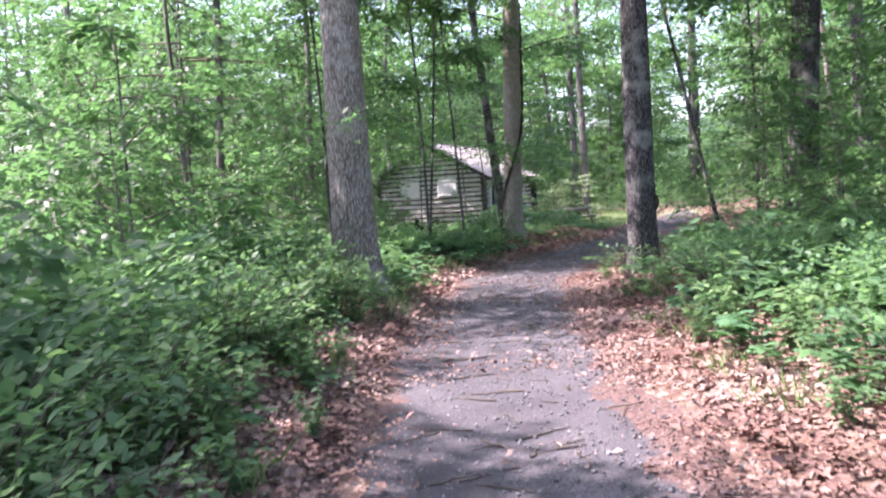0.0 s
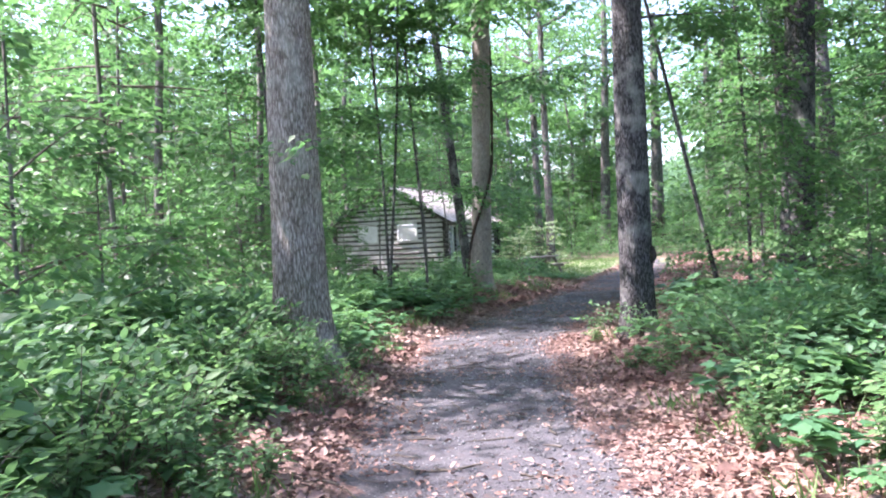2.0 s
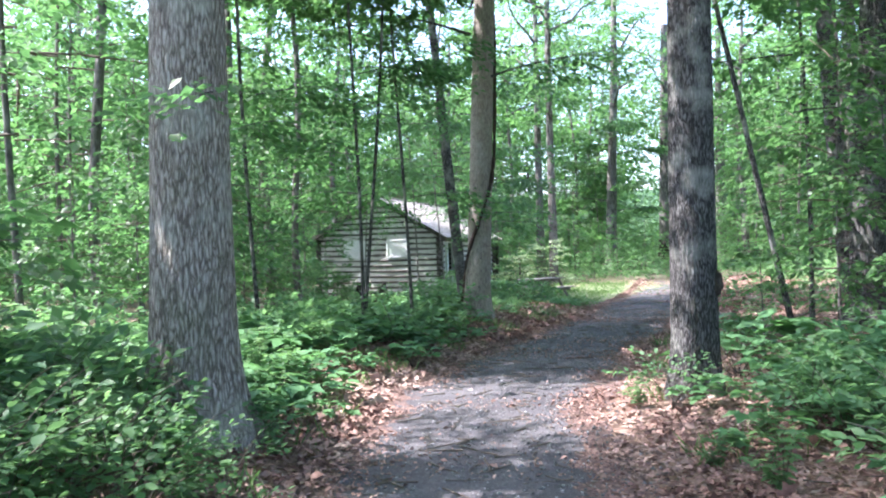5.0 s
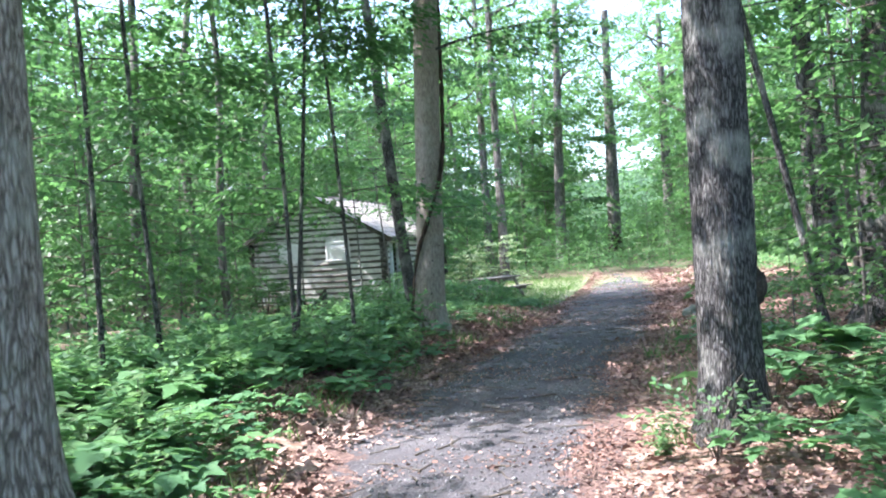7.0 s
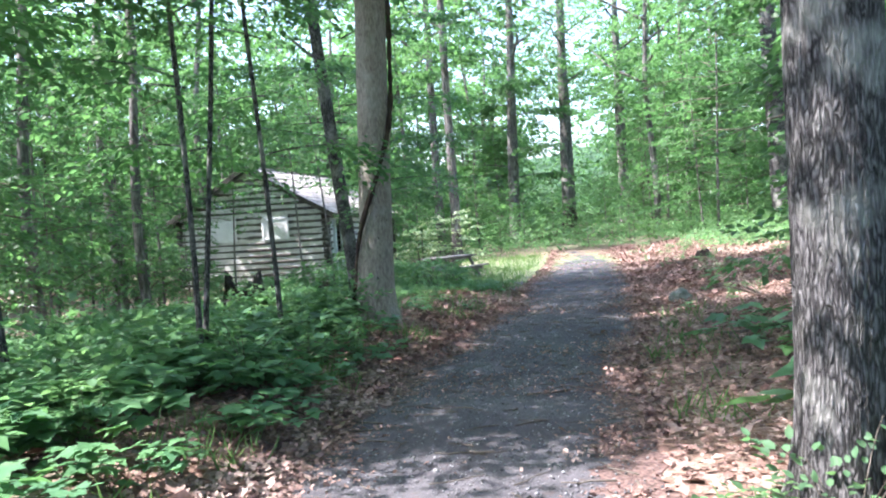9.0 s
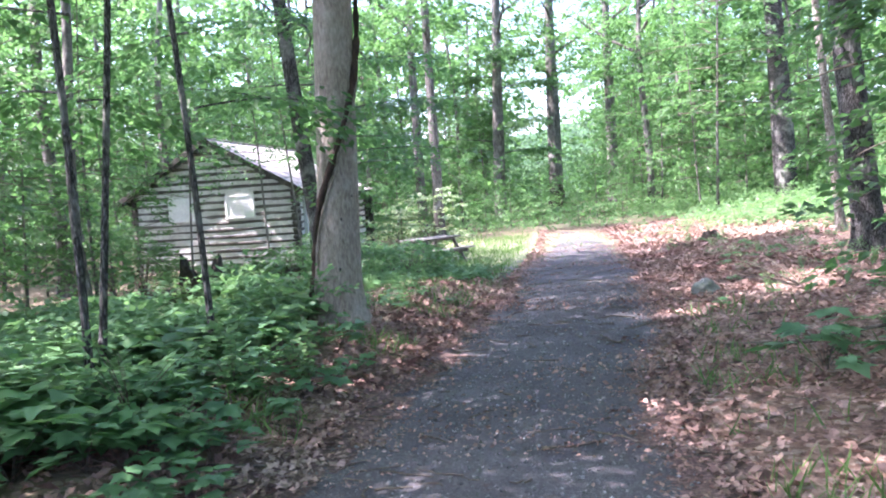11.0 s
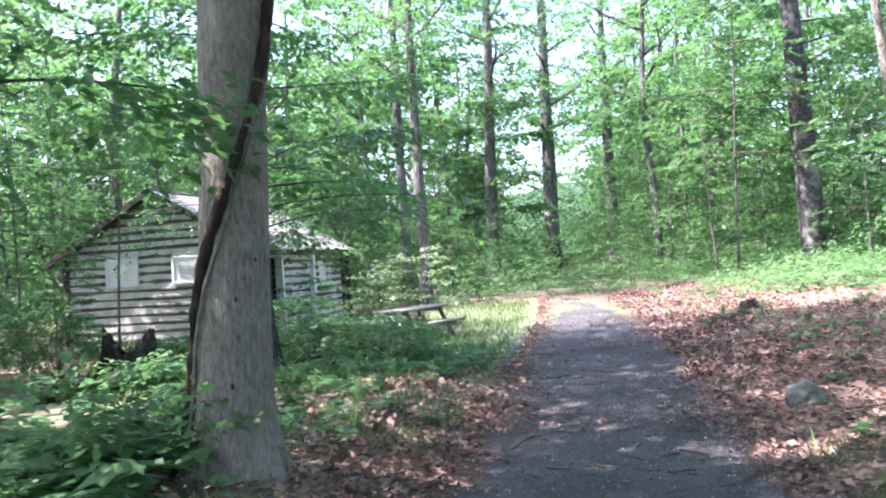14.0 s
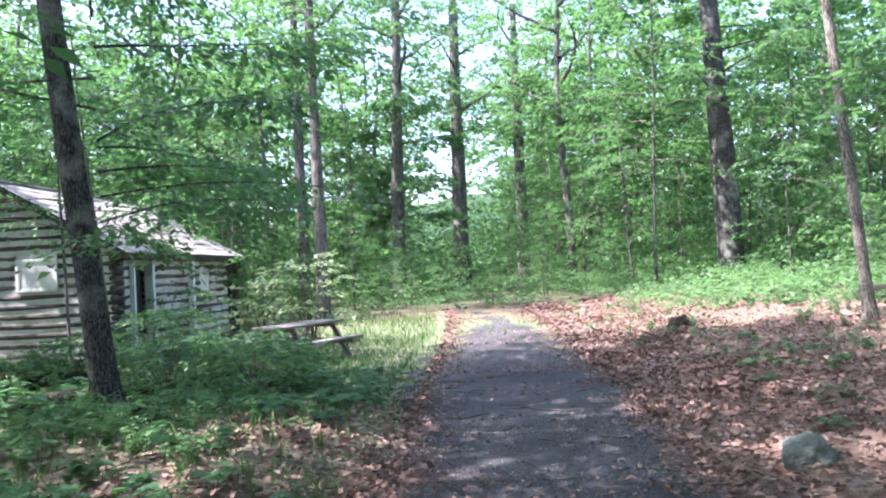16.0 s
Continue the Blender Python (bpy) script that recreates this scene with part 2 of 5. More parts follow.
def lateral(x, y):
    """Signed distance from the path's centre (right positive) and the way along it, from the start of the walk."""
    x, y = np.atleast_1d(np.asarray(x, float)), np.atleast_1d(np.asarray(y, float))
    best, s, a = np.full(x.shape, 1e9), np.zeros(x.shape), np.zeros(x.shape)
    last = len(_seg) - 1
    for i, (p, d, ln, st) in enumerate(zip(CENTRE, _seg, _len, _start)):
        u = d / ln
        w = (x - p[0]) * u[0] + (y - p[1]) * u[1]
        wc = np.clip(w, 0 if i else -1e9, ln if i < last else 1e9)
        dx, dy = x - p[0] - wc * u[0], y - p[1] - wc * u[1]
        dist = np.hypot(dx, dy)
        side = np.sign(dx * u[1] - dy * u[0])
        hit = dist < best
        best[hit], s[hit], a[hit] = dist[hit], (side * dist)[hit], (st + wc)[hit]
    return s, a


def height(x, y):
    s, a = lateral(x, y)
    h = 0.07 * np.clip(s - 1.2, 0, 6) + 0.015 * np.clip(s - 7.2, 0, 30)
    h += 0.26 * np.clip(-s - 1.0, 0, 1.1) * np.clip((30 - a) / 5, 0, 1) - 0.045 * np.clip(-s - 3.5, 0, 7)
    h += 0.016 * np.clip(a - 36, 0, 50)
    x, y = np.atleast_1d(x), np.atleast_1d(y)
    return h + 0.025 * np.sin(1.3 * x + 0.6 * y) * np.clip(np.abs(s) - 1.0, 0, 1) + 0.02 * np.sin(2.1 * y - 1.7 * x) * np.clip(np.abs(s) - 1.0, 0, 1)


def hz(x, y):
    return float(height(x, y)[0])


def mesh_np(name, verts, faces, material, smooth=False):
    me = bpy.data.meshes.new(name)
    verts, faces = np.asarray(verts, np.float32), np.asarray(faces, np.int32)
    k = faces.shape[1]
    me.vertices.add(len(verts))
    me.vertices.foreach_set("co", verts.ravel())
    me.loops.add(faces.size)
    me.loops.foreach_set("vertex_index", faces.ravel())
    me.polygons.add(len(faces))
    me.polygons.foreach_set("loop_start", np.arange(0, faces.size, k, dtype=np.int32))
    me.update(calc_edges=True)
    if smooth:
        me.polygons.foreach_set("use_smooth", np.ones(len(faces), bool))
    me.materials.append(material)
    return me


def grid_faces(rows, cols, wrap=False):
    i, j = np.meshgrid(np.arange(rows - 1), np.arange(cols if wrap else cols - 1), indexing="ij")
    a, b = i * cols + j, i * cols + (j + 1) % cols
    return np.stack([a, b, b + cols, a + cols], -1).reshape(-1, 4)


def piece(name, mesh, parent, label="", at=None):
    """One mesh object under a thing or a part."""
    ob = new(name, mesh)
    ob.parent = parent
    if at is not None:
        ob.matrix_basis = at
    return tagged(ob, label) if label else ob


def part(name, bm, material, parent, label="", at=None):
    me = bpy.data.meshes.new(name)
    bm.to_mesh(me)
    bm.free()
    me.materials.append(material)
    return piece(name, me, parent, label, at)


def box(sx, sy, sz, at=(0, 0, 0), bevel=0.006):
    bm = bmesh.new()
    bmesh.ops.create_cube(bm, size=1)
    bmesh.ops.scale(bm, vec=(sx, sy, sz), verts=bm.verts)
    if bevel:
        bmesh.ops.bevel(bm, geom=bm.edges[:], offset=min(bevel, min(sx, sy, sz) * 0.3), segments=1, affect="EDGES")
    bmesh.ops.translate(bm, vec=at, verts=bm.verts)
    return bm


# ground
ax = np.sinh(np.linspace(-5.2, 5.2, 210)) * 3.2
gx, gy = np.meshgrid(ax + 8, ax + 18, indexing="ij")
gz = height(gx.ravel(), gy.ravel())
ground = new("ground", mesh_np("ground", np.stack([gx.ravel(), gy.ravel(), gz - 0.012], -1), grid_faces(210, 210), GROUND_M, True))
tagged(ground, "brown forest floor of soil and leaf litter", "ground", kind="structure")
gs, ga = lateral(gx.ravel(), gy.ravel())
grassy = np.clip((ga - 22) / 5, 0, 1) * np.clip((gs + 13) / 3, 0, 1) * np.clip((6 - gs) / 3, 0, 1) * np.clip((45 - ga) / 5, 0, 1)
grassy *= np.where(gs > 1, np.clip((ga - 30) / 9, 0, 0.55), 1)
grassy = np.maximum(grassy, 0.35 * (gs < -2))
grassy = np.maximum(grassy, 0.7 * np.clip((ga - 44) / 5, 0, 1))
attr = ground.data.attributes.new("grassy", "FLOAT", "POINT")
attr.data.foreach_set("value", grassy.astype(np.float32))

# gravel path, ragged edged, fading out in the grass
rows_a = np.arange(-12, 45, 0.12)
across = np.linspace(-1, 1, 15)


def centre_at(a):
    i = np.clip(np.searchsorted(_start, a, side="right") - 1, 0, len(_seg) - 1)
    return CENTRE[i] + _seg[i] * ((a - _start[i]) / _len[i])[:, None], _seg[i] / _len[i][:, None]


smooth_a = [centre_at(rows_a + k) for k in np.linspace(-1.2, 1.2, 9)]
pc = sum(c for c, _ in smooth_a) / 9
pu = sum(u for _, u in smooth_a)
pu /= np.linalg.norm(pu, axis=1)[:, None]
halfw = 1.24 + 0.14 * np.clip((rows_a - 14) / 4, 0, 1) + 0.10 * np.sin(rows_a * 0.9) + 0.07 * np.sin(rows_a * 2.7 + 1) + 0.05 * np.sin(rows_a * 7.1)
halfw *= np.clip((46 - rows_a) / 14, 0.35, 1) * (1 + 0.25 * np.clip((rows_a - 28) / 4, 0, 1) * np.sin(rows_a * 3.3))
aside = across * halfw[:, None] - 0.2 * np.clip((18 - rows_a) / 4, 0, 1)[:, None]
px_ = pc[:, None, 0] + pu[:, None, 1] * aside
py_ = pc[:, None, 1] - pu[:, None, 0] * aside
pz_ = height(px_.ravel(), py_.ravel()).reshape(px_.shape) + 0.02 * (1 - across ** 2) - 0.006
pz_ -= 0.032 * np.clip((rows_a[:, None] - 35) / 9, 0, 1) * (1 + 0.5 * np.sin(3.1 * px_ + py_) + 0.5 * np.sin(2.3 * py_ - 5 * px_))
path = new("path", mesh_np("path", np.stack([px_, py_, pz_], -1).reshape(-1, 3), grid_faces(len(rows_a), 15), PATH_M, True))
tagged(path, "dark grey gravel footpath with leaves along its edges", "path", kind="structure")
margin = (np.abs(across) ** 1.6 * np.clip((31 - rows_a) / 6, 0.25, 1)[:, None]).ravel()
path.data.attributes.new("margin", "FLOAT", "POINT").data.foreach_set("value", margin.astype(np.float32))

# ---- leaves ----
T_DIAMOND = (np.array([(0, 0, 0), (0.30, 0.42, 0.07), (0, 1, -0.06), (-0.30, 0.42, 0.07)]), np.array([(0, 1, 2), (0, 2, 3)]))
T_OVAL = (np.array([(0, 0, 0), (0.24, 0.22, 0.05), (0.27, 0.58, 0.05), (0, 1, -0.10), (-0.27, 0.58, 0.05), (-0.24, 0.22, 0.05)]),
          np.array([(0, 1, 2), (0, 2, 3), (0, 3, 4), (0, 4, 5)]))
T_MAPLE = (np.array([(0, 0, 0), (0.30, -0.06, 0.02), (0.30, 0.12, 0.03), (0.58, 0.38, 0.0), (0.26, 0.50, 0.05), (0.0, 1.0, -0.08), (-0.26, 0.50, 0.05), (-0.58, 0.38, 0.0), (-0.30, 0.12, 0.03), (-0.30, -0.06, 0.02)]),
           np.array([(0, 1, 2), (0, 2, 3), (0, 3, 4), (0, 4, 5), (0, 5, 6), (0, 6, 7), (0, 7, 8), (0, 8, 9)]))
T_CURL = (np.array([(0, 0, 0), (0.26, 0.2, 0.10), (0.34, 0.6, 0.16), (0, 1, 0.12), (-0.34, 0.55, 0.18), (-0.24, 0.2, 0.08)]), T_OVAL[1])
T_BLADE = (np.array([(-0.03, 0, 0), (0.03, 0, 0), (0.024, 0.55, 0.03), (-0.024, 0.55, 0.03), (0, 1, 0.16)]), np.array([(0, 1, 2), (0, 2, 3), (3, 2, 4)]))


def unit(v):
    return v / np.maximum(np.linalg.norm(v, axis=-1, keepdims=True), 1e-9)


def leaf_geo(pos, axis, up, size, template):
    tv, tf = template
    axis = unit(axis)
    side = unit(np.cross(axis, up))
    nrm = np.cross(side, axis)
    v = pos[:, None] + size[:, None, None] * (tv[None, :, 0, None] * side[:, None] + tv[None, :, 1, None] * axis[:, None] + tv[None, :, 2, None] * nrm[:, None])
    return v.reshape(-1, 3), (tf[None] + (np.arange(len(pos)) * len(tv))[:, None, None]).reshape(-1, 3)


def sprays(rng, start, heading, length, count, size, droop=0.25, flat=0.35):
    """Flat leafy twigs: leaves set alternately along each axis. Returns positions, axes, ups, sizes."""
    n = len(start)
    t = np.tile(np.linspace(0.12, 1.0, count), (n, 1)) + rng.uniform(-0.03, 0.03, (n, count))
    heading = unit(heading)
    side = unit(np.cross(heading, np.array([0.0, 0.0, 1.0])) + 1e-6)
    sgn = np.where(np.arange(count) % 2 == 0, 1.0, -1.0)[None] * np.ones((n, 1))
    spread = (np.sin(np.pi * np.clip(t, 0, 1) ** 0.8) * 0.42 * rng.uniform(0.1, 1.0, (n, count)))
    p = start[:, None] + heading[:, None] * (t * length[:, None])[..., None] + side[:, None] * (sgn * spread * length[:, None])[..., None]
    p[..., 2] -= droop * (t ** 2) * length[:, None]
    p += rng.normal(0, 0.05, p.shape) * length[:, None, None]
    ax_ = heading[:, None] * rng.uniform(0.5, 1.0, (n, count))[..., None] + side[:, None] * (sgn * rng.uniform(0.3, 1.0, (n, count)))[..., None]
    ax_ = ax_ + rng.normal(0, 0.25, p.shape)
    ax_[..., 2] -= 0.25
    up = np.array([0.0, 0, 1.0]) + rng.normal(0, flat, p.shape)
    sz = size * rng.uniform(0.65, 1.25, (n, count))
    return p.reshape(-1, 3), ax_.reshape(-1, 3), up.reshape(-1, 3), sz.reshape(-1)


def tube(points, radii, segs=6):
    """Verts and quads of a bent tapering tube."""
    points, radii = np.asarray(points, float), np.asarray(radii, float)
    tang = unit(np.gradient(points, axis=0))
    ref = np.where(np.abs(tang[:, 2:3]) > 0.9, np.array([[1.0, 0, 0]]), np.array([[0, 0, 1.0]]))
    u = unit(np.cross(tang, ref))
    w = np.cross(tang, u)
    th = np.linspace(0, 2 * np.pi, segs, endpoint=False)
    v = points[:, None] + radii[:, None, None] * (np.cos(th)[None, :, None] * u[:, None] + np.sin(th)[None, :, None] * w[:, None])
    return v.reshape(-1, 3), grid_faces(len(points), segs, True)


def joined(chunks):
    vs, fs, k = [], [], 0
    for v, f in chunks:
        vs.append(v), fs.append(f + k)
        k += len(v)
    return np.concatenate(vs), np.concatenate(fs)


# ---- trees ----
def trunk_mesh(name, tall, r0, material, lean=(0, 0), segs=14, rings=24, furrow=0.0, ridges=20, flare=0.45, bend=0.08, seed=0, top=0.35):
    rng = np.random.default_rng(seed)
    z = np.linspace(0, 1, rings) ** 1.5 * (tall + 0.3) - 0.3
    ph = rng.uniform(0, 6.28, 6)
    cx_ = lean[0] * z + bend * np.sin(z * 0.5 + ph[0]) - bend * np.sin(ph[0])
    cy_ = lean[1] * z + bend * np.sin(z * 0.4 + ph[1]) - bend * np.sin(ph[1])
    th = np.linspace(0, 2 * np.pi, segs, endpoint=False)[None]
    zz = z[:, None]
    r = r0 * (1 - (1 - top) * np.clip(zz / tall, 0, 1)) * (1 + flare * np.exp(-np.clip(zz, 0, 9) / 0.28) * (1 + 0.35 * np.cos(4 * th + ph[2]) + 0.25 * np.cos(7 * th + ph[3])))
    r = r * (1 + 0.03 * np.sin(2 * th + zz * 0.7 + ph[4]) + 0.02 * np.sin(3 * th - zz * 1.1 + ph[5]))
    if furrow:
        wob = 1.6 * np.sin(zz * 1.7 + 2 * th) + 0.9 * np.sin(zz * 4.3 - 3 * th) + 0.5 * np.sin(zz * 9.7 + 5 * th)
        r = r * (1 + furrow * (np.abs(np.sin(0.5 * ridges * th + wob)) - 0.6) + furrow * 0.4 * np.sin(zz * 23 + 4 * np.sin(9 * th)) * np.sin(ridges * 0.8 * th))
    v = np.stack([cx_[:, None] + r * np.cos(th), cy_[:, None] + r * np.sin(th), np.broadcast_to(zz, r.shape)], -1)
    return mesh_np(name, v.reshape(-1, 3), grid_faces(rings, segs, True), material, True)


def fans(rng, foot, ang, reach, rise, per):
    """Side twigs along flat spreading branches: their starts, headings and lengths."""
    n = len(ang)
    u = np.linspace(0.22, 1.0, per)[None] + rng.uniform(-0.05, 0.05, (n, per))
    out = np.stack([np.cos(ang), np.sin(ang), np.zeros(n)], -1)
    p = foot[:, None] + out[:, None] * (u * reach[:, None])[..., None]
    p[..., 2] += rise[:, None] * u - 0.16 * reach[:, None] * u ** 2 + rng.normal(0, 0.06, (n, per)) * (1 + reach[:, None])
    turn = ang[:, None] + np.where(np.arange(per) % 2 == 0, 1, -1)[None] * rng.uniform(0.3, 1.5, (n, per)) * (1.2 - 0.8 * u)
    head = np.stack([np.cos(turn), np.sin(turn), rng.uniform(-0.4, 0.3, (n, per))], -1)
    length = (0.28 + 0.30 * reach[:, None] * (1.25 - u)) * rng.uniform(0.75, 1.25, (n, per))
    return p.reshape(-1, 3), head.reshape(-1, 3), length.ravel()


def crown_mesh(name, seed, radius, low, high, n_spray, per, size, material):
    rng = np.random.default_rng(seed)
    per_fan = 9
    n = n_spray // per_fan
    z = np.sort(rng.uniform(low, high, n))
    wide = np.sqrt(np.clip(1 - ((z - (low + high) / 2) / ((high - low) / 2)) ** 2, 0.12, 1))
    ang = np.arange(n) * 2.4 + rng.normal(0, 0.4, n)
    reach = radius * wide * rng.uniform(0.65, 1.25, n)
    foot = np.stack([np.zeros(n), np.zeros(n), z], -1)
    start, heading, length = fans(rng, foot, ang, reach, rng.uniform(-0.4, 2.2, n), per_fan)
    v, f = leaf_geo(*sprays(rng, start, heading, length, per, size, 0.2, 0.42), T_DIAMOND)
    return mesh_np(name, v, f, material)


def limb_mesh(name, seed, z0, ang, reach, rise, r, material, base_r=0.0):
    rng = np.random.default_rng(seed)
    t = np.linspace(0, 1, 8)
    a = ang + 0.25 * np.sin(t * 3 + seed)
    pts = np.stack([np.cos(a) * (base_r + t * reach), np.sin(a) * (base_r + t * reach), z0 + rise * t ** 1.2 + rng.normal(0, 0.04, 8) * t * reach], -1)
    v, f = tube(pts, r * (1 - 0.8 * t), 6)
    return mesh_np(name, v, f, material, True)


CROWNS = [crown_mesh("crown", 10 + i, 4.4, 6.8, 17.5, 396, 17, 0.225, CANOPY) for i in range(4)]
CROWNS_FAR = [crown_mesh("crown", 20 + i, 4.8, 4.6, 18.5, 270, 15, 0.37, CANOPY) for i in range(3)]
BOUGHS = [limb_mesh("limb", i, 8 + 1.1 * i, i * 2.4, 3.4, 2.2, 0.10, BARK_FAR) for i in range(5)]


def tree(x, y, mesh, crown, turn, label, limbs=True, group="", crown_lift=0.0, crown_scale=1.0, crown_shift=(0, 0)):
    ob = new("tree")
    ob.location = (x, y, hz(x, y))
    piece("trunk", mesh, ob)
    if crown:
        c = tagged(piece("crown", crown, ob), kind="stuff")
        c.matrix_basis = Matrix.Translation((*crown_shift, crown_lift)) @ Matrix.Rotation(turn, 4, "Z") @ Matrix.Scale(crown_scale, 4)
    if limbs:
        for lm in BOUGHS:
            o = piece("limb", lm, ob)
            o.matrix_basis = Matrix.Translation((*crown_shift, crown_lift)) @ Matrix.Rotation(turn, 4, "Z")
    return tagged(ob, label, "tree", group)


NAMED = []


def big(x, y, r, mat_, label, lean=(0, 0), tall=17.0, furrow=0.02, ridges=22, segs=88, rings=150, crown=0, seed=1, flare=0.45, top=0.45, bend=0.015, crown_scale=0.85):
    NAMED.append((x, y))
    return tree(x, y, trunk_mesh("trunk", tall, r, mat_, lean, segs, rings, furrow, ridges, flare, bend, seed, top), CROWNS[crown], seed * 1.3, label,
                crown_lift=2.0, crown_scale=crown_scale, crown_shift=(lean[0] * 13, lean[1] * 13))


tree_a = big(1.45, 11.1, 0.29, BARK_GREY, "large grey-barked tree standing in the undergrowth beside the path", (0.010, -0.001), furrow=0.03, ridges=40, segs=120, crown=0, seed=1, crown_scale=0.95)
tree_b = big(6.84, 20.53, 0.248, BARK_SMOOTH, "tan-grey tree with a dark hairy vine crossing its trunk", (0.048, -0.016), furrow=0.008, ridges=44, segs=120, crown_scale=1.2, crown=1, seed=2)
tree_c = big(6.29, 12.31, 0.235, BARK_DARK, "dark furrowed oak trunk at the edge of the path", (0.006, -0.005), furrow=0.03, ridges=38, segs=132, rings=170, crown=2, seed=3, flare=0.35, crown_scale=1.15)
big(11.99, 15.92, 0.34, BARK_DARK, "dark thick tree trunk among leafy saplings", (0.036, -0.03), furrow=0.04, ridges=36, crown=3, seed=4)
tree_e = big(30.76, 35.63, 0.46, BARK_DARK, "tall straight dark grey tree behind the clearing", (-0.018, 0.022), furrow=0.02, crown=0, seed=5, crown_scale=1.3, segs=48, rings=60)
tree_dark = big(8.91, 27.56, 0.16, BARK_DARK, "slender dark tree leaning beside the cabin", (-0.092, 0.025), furrow=0.03, crown=1, seed=6, crown_scale=1.2, segs=32, rings=60)
big(16.7, 21.3, 0.25, BARK_DARK, "dark tree on the leaf-covered bank", (-0.041, 0.054), furrow=0.03, crown=2, seed=7, segs=48, rings=80)
tree_g = big(26.36, 51.18, 0.35, BARK_FAR, "tall grey tree at the edge of the clearing", (0.031, -0.018), crown=3, seed=8, segs=24, rings=40)
big(33.5, 56.5, 0.50, BARK_FAR, "tall pale tree above a broken stump", (0.015, -0.01), crown=0, seed=9, segs=24, rings=40)
big(38.7, 57.3, 0.42, BARK_FAR, "tall forked tree beyond the clearing", (0.01, 0.0), crown=1, seed=10, segs=24, rings=40)
big(18.1, 41.6, 0.22, BARK_FAR, "slim dark tree behind the picnic table", (0.0, 0.0), crown=2, seed=11, segs=20, rings=40)
big(20.4, 48.3, 0.25, BARK_FAR, "slim dark tree at the edge of the clearing", (0.0, 0.0), crown=3, seed=12, segs=20, rings=40)
big(20.2, 24.7, 0.10, BARK_GREY, "thin pale leaning tree on the bank", (-0.033, 0.057), crown=0, seed=13, segs=24, rings=40, tall=12)
STEMS = []
for k, (sx_, sy_, ln_) in enumerate([(5.27, 19.6, -0.029), (4.25, 19.0, 0.07), (4.14, 18.5, -0.006), (2.4, 17.6, -0.03), (1.75, 17.0, -0.02)]):
    NAMED.append((sx_, sy_))
    STEMS.append(tree(sx_, sy_, trunk_mesh("trunk", 10, 0.034, BARK_DARK, (ln_, 0.01), 10, 30, 0, 9, 0.3, 0.06, 30 + k, 0.4), CROWNS[k % 4], k * 1.1, "thin dark sapling with a small leafy crown before the cabin", False, "sapling stems by the cabin", 1.6, 0.52, (ln_ * 8, 0)))

for k, (sx_, sy_, lx_, ly_) in enumerate([(8.50, 13.40, -0.21, 0.07), (11.21, 16.33, -0.01, 0.0)]):
    NAMED.append((sx_, sy_))
    STEMS.append(tree(sx_, sy_, trunk_mesh("trunk", 9, 0.042, BARK_DARK, (lx_, ly_), 10, 30, 0, 9, 0.3, 0.08, 40 + k, 0.4), CROWNS[k], k * 2.1, ("thin dark leaning sapling beside the oak", "thin dark upright sapling beside the oak")[k], False, "", 1.6, 0.5, (lx_ * 8, ly_ * 8)))

# vine on the tan tree, clinging up its near side and over to the other
vz = np.linspace(-0.1, 6.0, 140)
toward = math.atan2(13.3 - 20.5, 4.8 - 6.93)
va = toward + np.interp(vz, [0, 0.85, 1.2, 1.95, 2.6, 3.3, 6.0], [-1.45, -1.40, -1.05, 0.0, 0.8, 1.5, 2.2])
vr = 0.248 * (1 - 0.55 * np.clip(vz / 17, 0, 1)) * (1 + 0.5 * np.exp(-np.clip(vz, 0, 9) / 0.28)) + 0.026
vpts = np.stack([vr * np.cos(va) + 0.048 * vz, vr * np.sin(va) - 0.016 * vz, vz], -1)
vv, vf = tube(vpts, 0.034 + 0.005 * np.sin(vz * 5) + 0.006 * np.sin(vz * 19) + 0.004 * np.sin(vz * 43), 10)
piece("vine", mesh_np("vine", vv, vf, VINE, True), tree_b, "dark brown hairy climbing vine")
vv, vf = tube(np.stack([vr * np.cos(va + 0.28) + 0.048 * vz, vr * np.sin(va + 0.28) - 0.016 * vz, vz], -1)[:90], 0.013 + 0.002 * np.sin(vz[:90] * 31), 6)
piece("vine", mesh_np("vine", vv, vf, BARK_SMOOTH, True), tree_b, "thin pale climbing stem")

# ---- canopy trees of the wood ----
rngw = np.random.default_rng(5)
CLEARINGS = [(-3.5, 6.0, 4.2), (-7.5, 9.0, 3.6), (-3.0, 15.5, 3.0), (20, 37, 8.5), (14.5, 43, 6), (24, 43, 6), (8.6, 40, 5.0), (4.0, 45.0, 4.5)]
spots = list(NAMED)
trunks_far = [trunk_mesh("trunk", 17, r_, BARK_FAR, (l_, 0.01), 14, 24, 0.03, 9, 0.35, 0.2, 50 + i, 0.35) for i, (r_, l_) in enumerate([(0.16, 0.02), (0.22, -0.02), (0.12, -0.03), (0.28, 0.01), (0.19, 0.03)])]


def scatter(rng, tries, xr, yr, gap, keep):
    got = []
    for _ in range(tries):
        p = (rng.uniform(*xr), rng.uniform(*yr))
        if all((p[0] - q[0]) ** 2 + (p[1] - q[1]) ** 2 > gap * gap for q in spots) and keep(*p):
            spots.append(p), got.append(p)
    return got


def in_clearing(x, y):
    return any((x - c[0]) ** 2 + (y - c[1]) ** 2 < c[2] ** 2 for c in CLEARINGS)


